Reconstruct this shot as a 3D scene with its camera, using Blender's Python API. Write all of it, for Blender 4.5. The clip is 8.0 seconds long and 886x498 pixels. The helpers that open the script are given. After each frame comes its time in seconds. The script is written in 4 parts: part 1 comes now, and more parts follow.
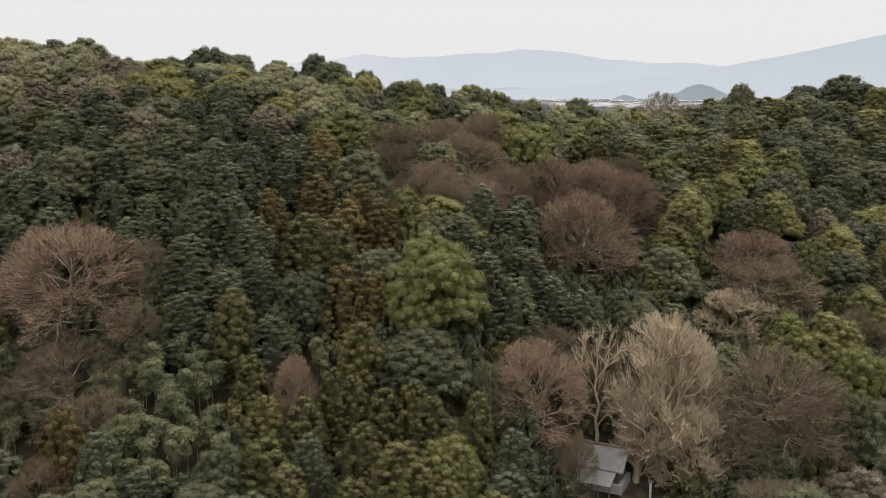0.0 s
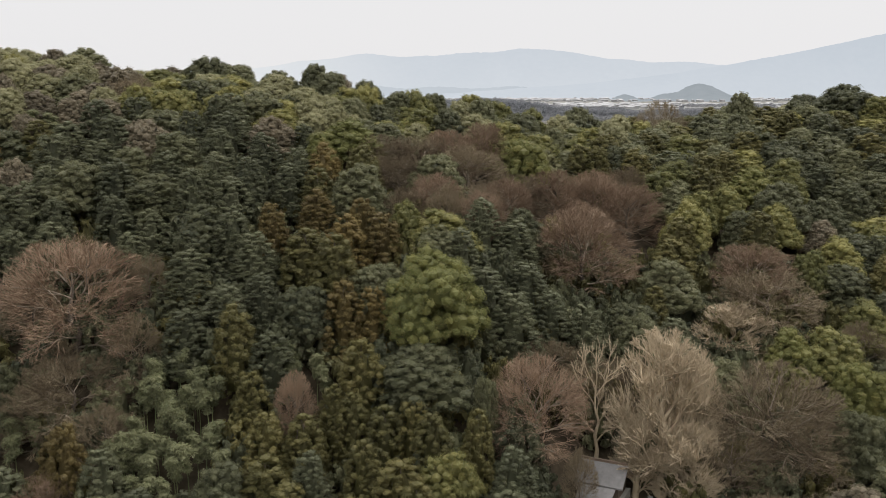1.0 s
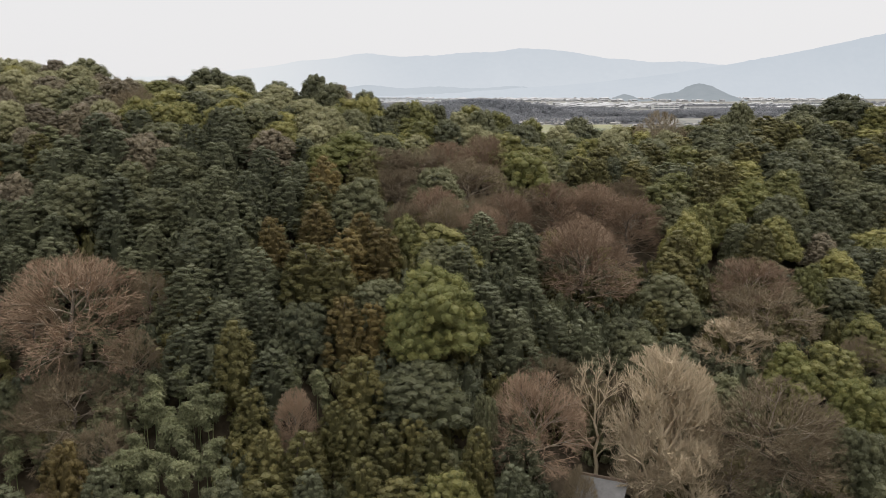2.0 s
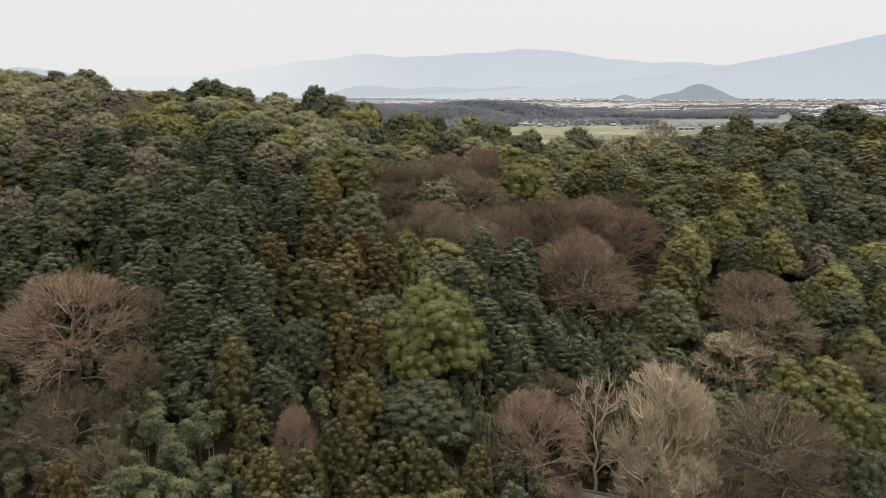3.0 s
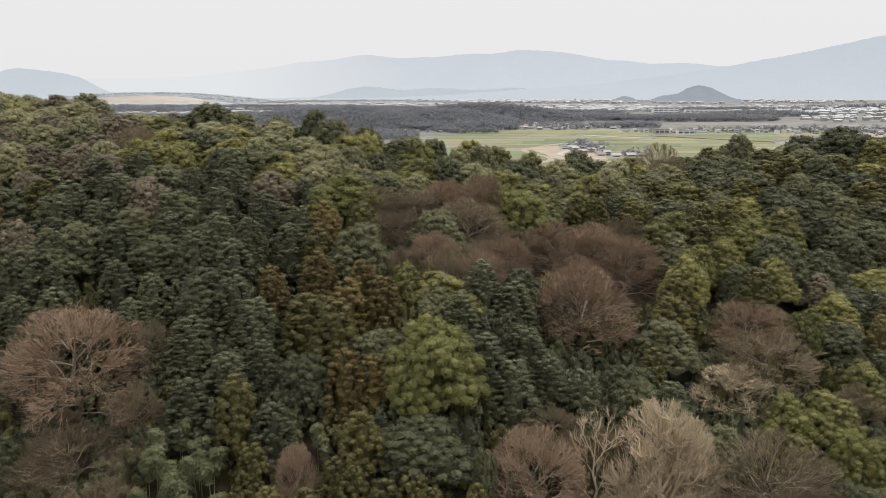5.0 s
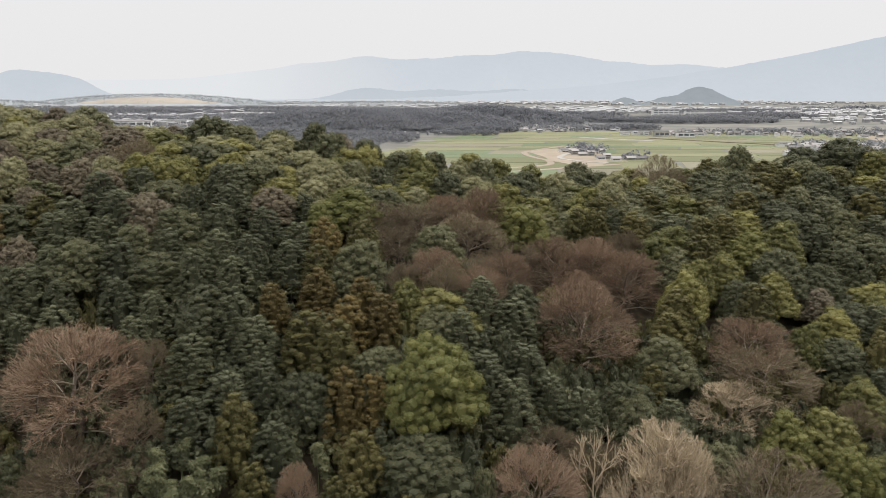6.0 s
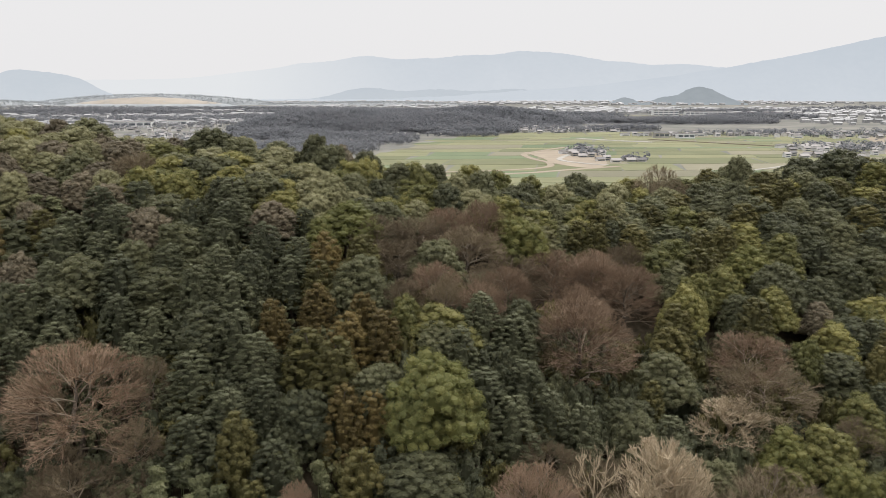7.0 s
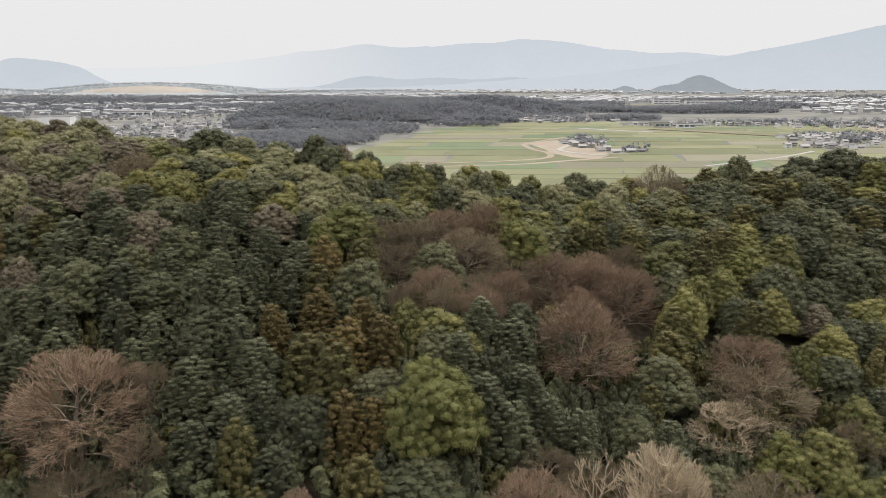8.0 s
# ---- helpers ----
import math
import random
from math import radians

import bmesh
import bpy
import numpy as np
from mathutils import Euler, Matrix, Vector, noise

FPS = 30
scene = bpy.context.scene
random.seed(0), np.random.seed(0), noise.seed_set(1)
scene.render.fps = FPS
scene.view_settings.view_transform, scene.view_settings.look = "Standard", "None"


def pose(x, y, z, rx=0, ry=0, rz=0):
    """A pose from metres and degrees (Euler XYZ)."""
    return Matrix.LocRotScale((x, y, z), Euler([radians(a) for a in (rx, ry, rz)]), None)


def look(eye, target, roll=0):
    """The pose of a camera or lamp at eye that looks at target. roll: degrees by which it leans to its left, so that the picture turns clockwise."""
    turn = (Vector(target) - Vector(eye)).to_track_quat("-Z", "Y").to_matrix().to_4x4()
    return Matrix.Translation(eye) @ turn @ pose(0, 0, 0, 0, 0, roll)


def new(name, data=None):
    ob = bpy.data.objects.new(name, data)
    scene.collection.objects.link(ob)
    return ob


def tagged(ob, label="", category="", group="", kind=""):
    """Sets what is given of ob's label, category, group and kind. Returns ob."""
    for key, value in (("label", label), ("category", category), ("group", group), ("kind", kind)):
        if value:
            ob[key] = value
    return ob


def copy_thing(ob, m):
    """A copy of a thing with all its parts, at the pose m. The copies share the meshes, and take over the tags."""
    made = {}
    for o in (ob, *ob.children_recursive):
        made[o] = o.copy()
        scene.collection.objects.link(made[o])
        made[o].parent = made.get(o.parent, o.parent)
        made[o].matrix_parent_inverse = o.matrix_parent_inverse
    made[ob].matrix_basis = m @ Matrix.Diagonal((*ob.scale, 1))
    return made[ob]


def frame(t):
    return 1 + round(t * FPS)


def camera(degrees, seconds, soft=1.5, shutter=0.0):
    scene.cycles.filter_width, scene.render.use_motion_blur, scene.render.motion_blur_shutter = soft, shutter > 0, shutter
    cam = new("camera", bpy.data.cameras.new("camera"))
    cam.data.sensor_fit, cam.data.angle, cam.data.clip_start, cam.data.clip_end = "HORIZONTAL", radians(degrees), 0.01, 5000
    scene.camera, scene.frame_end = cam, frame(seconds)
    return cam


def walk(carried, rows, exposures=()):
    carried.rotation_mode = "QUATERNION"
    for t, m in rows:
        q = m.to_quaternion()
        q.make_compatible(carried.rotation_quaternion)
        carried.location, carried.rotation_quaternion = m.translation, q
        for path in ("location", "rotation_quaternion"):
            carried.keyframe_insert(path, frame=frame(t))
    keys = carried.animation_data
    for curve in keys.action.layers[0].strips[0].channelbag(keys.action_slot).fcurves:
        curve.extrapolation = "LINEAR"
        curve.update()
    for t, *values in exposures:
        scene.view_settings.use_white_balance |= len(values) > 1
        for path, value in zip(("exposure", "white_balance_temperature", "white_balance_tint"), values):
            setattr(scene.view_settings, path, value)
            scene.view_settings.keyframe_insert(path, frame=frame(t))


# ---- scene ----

# ---- camera: a drone that climbs 20 m in front of a wooded hill ----
EYE = 65.0
cam = camera(52.0, 8.0, soft=0.5)
RISE = [  # seconds, metres climbed, degrees of pitch
    (0.0, 0.0, -10.2), (0.5, 1.21, -10.23), (1.0, 2.37, -10.28), (1.5, 3.56, -10.32), (3.0, 7.05, -10.32),
    (3.5, 8.24, -10.31), (4.0, 9.54, -10.32), (4.5, 10.85, -10.33), (6.0, 14.75, -10.27), (6.5, 16.06, -10.27),
    (7.0, 17.36, -10.31), (7.5, 18.67, -10.49), (8.0, 20.0, -11.05),
]
walk(cam, [(t, pose(0.0048 * z, 0.0759 * z, EYE + z, 90 + p, 0, 0)) for t, z, p in RISE])

# ---- light: bright overcast sky, a weak wide sun behind thin cloud ----
SUN_UP, SUN_TURN = 55.0, 75.0
world = bpy.data.worlds.new("overcast_sky")
scene.world = world
world.use_nodes = True
nt = world.node_tree
nt.nodes.clear()
w_out = nt.nodes.new("ShaderNodeOutputWorld")
w_bg = nt.nodes.new("ShaderNodeBackground")
w_sky = nt.nodes.new("ShaderNodeTexSky")
w_sky.sky_type, w_sky.sun_disc = "NISHITA", False
w_sky.sun_elevation, w_sky.sun_rotation = radians(SUN_UP), radians(SUN_TURN)
w_sky.dust_density = 4.0
w_dim = nt.nodes.new("ShaderNodeVectorMath")
w_dim.operation = "SCALE"
w_dim.inputs["Scale"].default_value = 0.08
w_co = nt.nodes.new("ShaderNodeTexCoord")
w_sep = nt.nodes.new("ShaderNodeSeparateXYZ")
w_ramp = nt.nodes.new("ShaderNodeMapRange")
w_ramp.inputs["From Min"].default_value, w_ramp.inputs["From Max"].default_value = 0.12, 1.0
w_ramp.inputs["To Min"].default_value, w_ramp.inputs["To Max"].default_value = 0.872, 3.2
w_cloud = nt.nodes.new("ShaderNodeVectorMath")
w_cloud.operation = "SCALE"
w_cloud.inputs[0].default_value = (1.0, 0.99, 1.0)
w_mix = nt.nodes.new("ShaderNodeMix")
w_mix.data_type = "RGBA"
w_mix.inputs["Factor"].default_value = 0.94
nt.links.new(w_co.outputs["Generated"], w_sep.inputs[0])
nt.links.new(w_sep.outputs["Z"], w_ramp.inputs["Value"])
nt.links.new(w_ramp.outputs["Result"], w_cloud.inputs["Scale"])
nt.links.new(w_sky.outputs[0], w_dim.inputs[0])
nt.links.new(w_dim.outputs[0], w_mix.inputs["A"])
nt.links.new(w_cloud.outputs[0], w_mix.inputs["B"])
nt.links.new(w_mix.outputs["Result"], w_bg.inputs["Color"])
nt.links.new(w_bg.outputs[0], w_out.inputs["Surface"])
sun = new("sun", bpy.data.lights.new("sun", "SUN"))
sun.data.energy, sun.data.angle, sun.data.color = 1.7, radians(20), (1.0, 0.95, 0.87)
sun_to = Vector((math.sin(radians(SUN_TURN)) * math.cos(radians(SUN_UP)), math.cos(radians(SUN_TURN)) * math.cos(radians(SUN_UP)), math.sin(radians(SUN_UP))))
sun.matrix_world = look(sun_to * 900, (0, 0, 0))

# ---- materials ----
def shaded(name, rough=0.7, spec=0.25):
    m = bpy.data.materials.new(name)
    m.use_nodes = True
    b = m.node_tree.nodes["Principled BSDF"]
    b.inputs["Roughness"].default_value = rough
    b.inputs["Specular IOR Level"].default_value = spec
    return m, m.node_tree, b


def ramp(tree, stops):
    r = tree.nodes.new("ShaderNodeValToRGB")
    while len(r.color_ramp.elements) < len(stops):
        r.color_ramp.elements.new(0.5)
    for e, (p, c) in zip(r.color_ramp.elements, stops):
        e.position, e.color = p, (*c, 1)
    return r


def noise_tex(tree, scale, detail=3, coords="Object"):
    c = tree.nodes.new("ShaderNodeTexCoord")
    n = tree.nodes.new("ShaderNodeTexNoise")
    n.inputs["Scale"].default_value, n.inputs["Detail"].default_value = scale, detail
    tree.links.new(c.outputs[coords], n.inputs["Vector"])
    return n


def maths(tree, op, a, b):
    n = tree.nodes.new("ShaderNodeMath")
    n.operation = op
    for i, v in enumerate((a, b)):
        if isinstance(v, (int, float)):
            n.inputs[i].default_value = v
        else:
            tree.links.new(v, n.inputs[i])
    return n.outputs[0]


def leaf_material(name, low, mid, high, tree_spread=0.5, thin=0.42, grain=0.35, leaf_spread=0.35):
    """Foliage: a leaf-by-leaf and tree-by-tree spread between three greens, some light through the leaf."""
    m, t, b = shaded(name, 0.55, 0.3)
    geo = t.nodes.new("ShaderNodeNewGeometry")
    info = t.nodes.new("ShaderNodeObjectInfo")
    n = noise_tex(t, grain, 2)
    v = maths(t, "MULTIPLY", geo.outputs["Random Per Island"], leaf_spread)
    v = maths(t, "ADD", v, maths(t, "MULTIPLY", n.outputs[0], 0.75 - tree_spread * 0.35))
    v = maths(t, "ADD", v, maths(t, "MULTIPLY", maths(t, "SUBTRACT", info.outputs["Random"], 0.35), tree_spread))
    r = ramp(t, ((0.1, low), (0.5, mid), (0.95, high)))
    t.links.new(v, r.inputs[0])
    t.links.new(r.outputs[0], b.inputs["Base Color"])
    tr = t.nodes.new("ShaderNodeBsdfTranslucent")
    t.links.new(r.outputs[0], tr.inputs["Color"])
    mix = t.nodes.new("ShaderNodeMixShader")
    mix.inputs[0].default_value = thin
    t.links.new(b.outputs[0], mix.inputs[1])
    t.links.new(tr.outputs[0], mix.inputs[2])
    t.links.new(mix.outputs[0], t.nodes["Material Output"].inputs["Surface"])
    return m


def plain_material(name, low, high, scale=2.0, rough=0.8, spread=0.3, bump=0.0, coords="Object", spec=0.25):
    """A two-colour surface with grain, plus an object-by-object shift."""
    m, t, b = shaded(name, rough, spec)
    n = noise_tex(t, scale, 5, coords)
    n2 = noise_tex(t, scale * 0.13, 2, coords)
    info = t.nodes.new("ShaderNodeObjectInfo")
    v = maths(t, "ADD", maths(t, "MULTIPLY", n.outputs[0], 0.6), maths(t, "MULTIPLY", n2.outputs[0], 0.5))
    v = maths(t, "ADD", v, maths(t, "MULTIPLY", maths(t, "SUBTRACT", info.outputs["Random"], 0.5), spread))
    r = ramp(t, ((0.3, low), (0.8, high)))
    t.links.new(v, r.inputs[0])
    t.links.new(r.outputs[0], b.inputs["Base Color"])
    if bump:
        bp = t.nodes.new("ShaderNodeBump")
        bp.inputs["Strength"].default_value = bump
        t.links.new(n.outputs[0], bp.inputs["Height"])
        t.links.new(bp.outputs[0], b.inputs["Normal"])
    return m


M = {
    "camphor": leaf_material("camphor_leaves", (0.073, 0.079, 0.031), (0.140, 0.137, 0.048), (0.268, 0.244, 0.083), 0.45, 0.48),
    "grand": leaf_material("great_camphor_leaves", (0.095, 0.104, 0.037), (0.161, 0.166, 0.057), (0.280, 0.259, 0.086), 0.05, 0.48),
    "bright": leaf_material("bright_leaves", (0.085, 0.090, 0.028), (0.140, 0.142, 0.046), (0.235, 0.215, 0.070), 0.3, 0.48),
    "olive": leaf_material("pale_olive_leaves", (0.136, 0.132, 0.067), (0.227, 0.218, 0.117), (0.338, 0.318, 0.182), 0.35, 0.48),
    "oak": leaf_material("oak_leaves", (0.056, 0.062, 0.036), (0.101, 0.103, 0.054), (0.179, 0.175, 0.092), 0.5, 0.48),
    "blue": leaf_material("dark_needles", (0.060, 0.065, 0.039), (0.096, 0.101, 0.057), (0.156, 0.158, 0.090), 0.4, 0.48),
    "cedar": leaf_material("cedar_needles", (0.063, 0.061, 0.024), (0.107, 0.098, 0.035), (0.182, 0.156, 0.057), 0.45, 0.48),
    "rust": leaf_material("rusty_cedar_needles", (0.074, 0.055, 0.022), (0.129, 0.099, 0.036), (0.201, 0.149, 0.054), 0.4, 0.48),
    "bamboo": leaf_material("bamboo_leaves", (0.054, 0.057, 0.026), (0.105, 0.110, 0.052), (0.19, 0.19, 0.098), 0.3, 0.3),
    "dull": leaf_material("greyish_leaves", (0.085, 0.072, 0.048), (0.150, 0.126, 0.085), (0.235, 0.198, 0.134), 0.4, 0.45),
    "bark": plain_material("bark", (0.045, 0.036, 0.028), (0.14, 0.115, 0.09), 3.0, 0.9, 0.3, 0.4),
    "twig_red": plain_material("reddish_twigs", (0.125, 0.085, 0.055), (0.261, 0.183, 0.123), 0.6, 0.85, 0.4),
    "twig_grey": plain_material("greyish_twigs", (0.092, 0.070, 0.043), (0.198, 0.157, 0.099), 0.6, 0.85, 0.4),
    "limb": plain_material("pale_bark", (0.106, 0.084, 0.062), (0.238, 0.198, 0.150), 0.8, 0.85, 0.4),
    "twig_pale": plain_material("pale_twigs", (0.239, 0.189, 0.124), (0.442, 0.359, 0.244), 0.6, 0.8, 0.2),
    "culm": plain_material("bamboo_culm", (0.10, 0.13, 0.05), (0.22, 0.24, 0.10), 2.0, 0.5),
    "litter": plain_material("leaf_litter", (0.035, 0.027, 0.018), (0.12, 0.095, 0.06), 0.8, 0.95, 0.0, 0.5),
}

def ground_material():
    """Leaf litter on the hill, dry grass and farmland on the plain beyond it."""
    m, t, b = shaded("ground", 0.95, 0.1)
    n = noise_tex(t, 0.8, 5)
    hill = ramp(t, ((0.3, (0.03, 0.024, 0.016)), (0.75, (0.085, 0.066, 0.043))))
    t.links.new(n.outputs[0], hill.inputs[0])
    n2 = noise_tex(t, 0.012, 6)
    farm = ramp(t, ((0.3, (0.095, 0.095, 0.088)), (0.5, (0.135, 0.132, 0.118)), (0.7, (0.18, 0.172, 0.15))))
    t.links.new(n2.outputs[0], farm.inputs[0])
    c = t.nodes.new("ShaderNodeTexCoord")
    sep = t.nodes.new("ShaderNodeSeparateXYZ")
    t.links.new(c.outputs["Object"], sep.inputs[0])
    zone = t.nodes.new("ShaderNodeMapRange")
    zone.inputs["From Min"].default_value, zone.inputs["From Max"].default_value = 330, 420
    t.links.new(sep.outputs["Y"], zone.inputs["Value"])
    mix = t.nodes.new("ShaderNodeMix")
    mix.data_type = "RGBA"
    t.links.new(zone.outputs["Result"], mix.inputs["Factor"])
    t.links.new(hill.outputs[0], mix.inputs["A"])
    t.links.new(farm.outputs[0], mix.inputs["B"])
    t.links.new(mix.outputs["Result"], b.inputs["Base Color"])
    return m


M["ground"] = ground_material()

# ---- mesh helpers ----
def mesh_of(name, verts, faces, material, smooth=False):
    me = bpy.data.meshes.new(name)
    me.from_pydata([tuple(v) for v in verts], [], [tuple(f) for f in faces])
    me.materials.append(material)
    if smooth:
        me.polygons.foreach_set("use_smooth", [True] * len(me.polygons))
    return me


def part(name, me, parent, label=""):
    ob = new(name, me)
    ob.parent = parent
    return tagged(ob, label) if label else ob


def tube(points, radii, sides, verts, faces):
    """Adds a tapered tube along points to verts and faces."""
    pts = [Vector(p) for p in points]
    base = len(verts)
    for i, p in enumerate(pts):
        d = (pts[min(i + 1, len(pts) - 1)] - pts[max(i - 1, 0)]).normalized()
        a = d.orthogonal().normalized()
        b = d.cross(a)
        for k in range(sides):
            g = 2 * math.pi * k / sides
            verts.append(p + (a * math.cos(g) + b * math.sin(g)) * radii[i])
    for i in range(len(pts) - 1):
        for k in range(sides):
            k2 = (k + 1) % sides
            faces.append((base + i * sides + k, base + i * sides + k2, base + (i + 1) * sides + k2, base + (i + 1) * sides + k))


ICO = bmesh.new()
bmesh.ops.create_icosphere(ICO, subdivisions=1, radius=1)
ICO_V = np.array([v.co[:] for v in ICO.verts])
ICO_F = np.array([[v.index for v in f.verts] for f in ICO.faces])
ICO.free()


def unit(a):
    return a / np.maximum(np.linalg.norm(a, axis=1, keepdims=True), 1e-9)


def leaves(rng, centre, normal, length, width, along=None):
    """Pointed leaf sprays, one four-cornered blade each, slightly folded."""
    n = len(centre)
    normal = unit(normal)
    if along is None:
        along = rng.normal(size=(n, 3))
    along = unit(along - normal * np.sum(along * normal, axis=1, keepdims=True))
    side = np.cross(normal, along)
    L = (length * rng.uniform(0.7, 1.3, n))[:, None]
    W = (width * rng.uniform(0.7, 1.3, n))[:, None]
    dip = normal * L * 0.15
    v = np.stack((centre - along * L / 2 - dip, centre + side * W / 2, centre + along * L / 2 - dip, centre - side * W / 2), axis=1).reshape(-1, 3)
    f = np.arange(4 * n).reshape(-1, 4)
    return v, f


def leafy(rng, at, axis, radius, n_leaves, leaf, flat, up, droop, wide, V, F, base):
    """One rounded puff of foliage: a small solid heart, and leaf sprays all over its outer side."""
    core = ICO_V * radius * np.array((0.74, 0.74, 0.74 * flat)) * rng.uniform(0.8, 1.1, (len(ICO_V), 1)) + at
    V.append(core)
    F.extend((ICO_F + base).tolist())
    base += len(core)
    e = unit(rng.normal(size=(n_leaves, 3)) + axis * 0.85 + np.array((0, 0, 0.3)))
    q = at + e * radius * rng.uniform(0.7, 1.12, (n_leaves, 1)) * np.array((1, 1, flat))
    along = e * np.array((1, 1, 0.2)) + np.array((0, 0, -droop)) + rng.normal(size=e.shape) * 0.35 if droop else None
    v, f = leaves(rng, q, e + rng.normal(size=e.shape) * 0.4 + np.array((0, 0, up)), leaf, leaf * wide, along)
    V.append(v)
    F.extend((f + base).tolist())
    return base + len(v)


def clump_crown(name, seed, material, radius_at, height, n_clumps, clump_r, n_leaves, leaf, flat=0.75, up=0.35, droop=0.0, wide=0.6, lump=0.12):
    """A crown of leafy puffs set close together on the surface given by radius_at(0..1 of the crown's height)."""
    rng = np.random.default_rng(seed)
    V, F, base = [], [], 0
    phase = rng.uniform(0, 6.28, 4)
    rings, segs = 9, 12  # the leafy inside
    core = np.array([(0.5 * radius_at(j / (rings - 1)) * math.cos(2 * math.pi * k / segs), 0.5 * radius_at(j / (rings - 1)) * math.sin(2 * math.pi * k / segs), height * (0.04 + 0.88 * j / (rings - 1))) for j in range(rings) for k in range(segs)])
    V.append(core * rng.uniform(0.88, 1.06, (len(core), 1)))
    F.extend([j * segs + k, j * segs + (k + 1) % segs, (j + 1) * segs + (k + 1) % segs, (j + 1) * segs + k] for j in range(rings - 1) for k in range(segs))
    F.extend([list(range(segs))[::-1], list(range((rings - 1) * segs, rings * segs))])
    base = len(core)
    grid = np.linspace(0.01, 1, 60)
    share = np.cumsum([radius_at(g) + 0.3 for g in grid])
    for i in range(n_clumps):
        h = float(np.interp((i + 0.5) / n_clumps, share / share[-1], grid))
        h = min(1, max(0.02, h + rng.normal() * 0.02))
        a = i * 2.39996 + rng.normal() * 0.25
        r = radius_at(h) * (1 + lump * math.sin(3 * a + phase[0] + 4 * h) + 0.07 * rng.normal())
        at = np.array((r * math.cos(a), r * math.sin(a), h * height + rng.normal() * 0.2 * clump_r))
        base = leafy(rng, at, np.array((math.cos(a), math.sin(a), 0.4)), clump_r * rng.uniform(0.65, 1.35), n_leaves, leaf, flat, up, droop, wide, V, F, base)
    return mesh_of(name, np.concatenate(V), F, material)


def lobed_crown(name, seed, material, R, height, clump_r, n_leaves, leaf, flat=0.8, up=0.35, droop=0.0, wide=0.6):
    """A broad domed crown of several rounded lobes, each closely covered with leafy puffs."""
    rng = np.random.default_rng(seed)
    lobes = [(np.array((0, 0, height * 0.36)), R * 0.55)]
    for count, rho, zf, lr in ((7, 0.64, 0.26, 0.38), (5, 0.46, 0.52, 0.36), (3, 0.20, 0.68, 0.34)):
        a0 = rng.uniform(0, 6.28)
        for k in range(count):
            a = a0 + 2 * math.pi * (k + rng.uniform(-0.25, 0.25)) / count
            q = rho * rng.uniform(0.85, 1.12)
            lobes.append((np.array((R * q * math.cos(a), R * q * math.sin(a), height * zf * rng.uniform(0.82, 1.15))), R * lr * rng.uniform(0.7, 1.25)))
    tall = height / (2 * R) * 1.15
    V, F, base = [], [], 0
    for c, r in lobes:
        core = ICO_V * r * np.array((0.82, 0.82, 0.82 * tall)) * rng.uniform(0.92, 1.03, (len(ICO_V), 1)) + c
        V.append(core)
        F.extend((ICO_F + base).tolist())
        base += len(core)
    for c, r in lobes:
        n = max(8, int(4 * math.pi * r * r * tall / (1.4 * clump_r) ** 2))
        for k in range(n):
            z = 1 - 2 * (k + 0.5) / n
            a = k * 2.39996 + c[0]
            d = unit(np.array([(math.sqrt(1 - z * z) * math.cos(a), math.sqrt(1 - z * z) * math.sin(a), z)]) + rng.normal(size=(1, 3)) * 0.1)[0]
            p = c + d * r * np.array((1, 1, tall)) * rng.uniform(0.88, 1.1)
            if d[2] < -0.5 or any(np.linalg.norm((p - c2) / np.array((1, 1, tall))) < 0.9 * r2 for c2, r2 in lobes if c2 is not c):
                continue
            base = leafy(rng, p, d, clump_r * rng.uniform(0.55, 1.4), n_leaves, leaf, flat, up, droop, wide, V, F, base)
    return mesh_of(name, np.concatenate(V), F, material)


def add_trunk(root, seed, height, r0, spread, material, limbs=3):
    """A tapered, slightly leaning trunk, and limbs that rise from it into the crown."""
    rng = random.Random(seed)
    verts, faces = [], []
    pts = [Vector((0, 0, -0.6))]
    for i in range(1, 7):
        pts.append(Vector((rng.uniform(-0.02, 0.02) * height, rng.uniform(-0.02, 0.02) * height, height * i / 6)))
    tube(pts, [r0 * (1.25 - 1.05 * i / 6) for i in range(7)], 8, verts, faces)
    trunk = part("trunk", mesh_of("trunk", verts, faces, material, True), root)
    for k in range(limbs):
        verts, faces = [], []
        s = pts[2 + k % 4]
        a = k * 2.4 + rng.uniform(-0.4, 0.4)
        d = Vector((math.cos(a), math.sin(a), rng.uniform(0.5, 1.0)))
        q = [s, s + d * spread * 0.3, s + d * spread * 0.6 + Vector((0, 0, spread * 0.1))]
        tube(q, [r0 * 0.42, r0 * 0.3, r0 * 0.12], 5, verts, faces)
        part("limb", mesh_of("limb", verts, faces, material, True), trunk)


def dome(R):
    return lambda h: R * math.sqrt(max(0.0, 1 - max(0, (h - 0.25) / 0.78) ** 2)) * (0.75 + 0.25 * min(1, h / 0.25))


def cone(R):
    return lambda h: R * (1 - h) ** 0.45 * (0.8 + 0.2 * min(1, h / 0.15)) + 0.12


TREES = {}


def prototype(key, name, make):
    """A tree with its parts, built once and copied to its places; its own width and height go with it."""
    root = new(name)
    make(root)
    lo, hi = Vector((9e9,) * 3), Vector((-9e9,) * 3)
    for ob in root.children:
        for c in ob.bound_box:
            for i in range(3):
                lo[i], hi[i] = min(lo[i], c[i] + ob.location[i]), max(hi[i], c[i] + ob.location[i])
    TREES.setdefault(key, []).append((root, (hi.x - lo.x + hi.y - lo.y) / 2, hi.z))


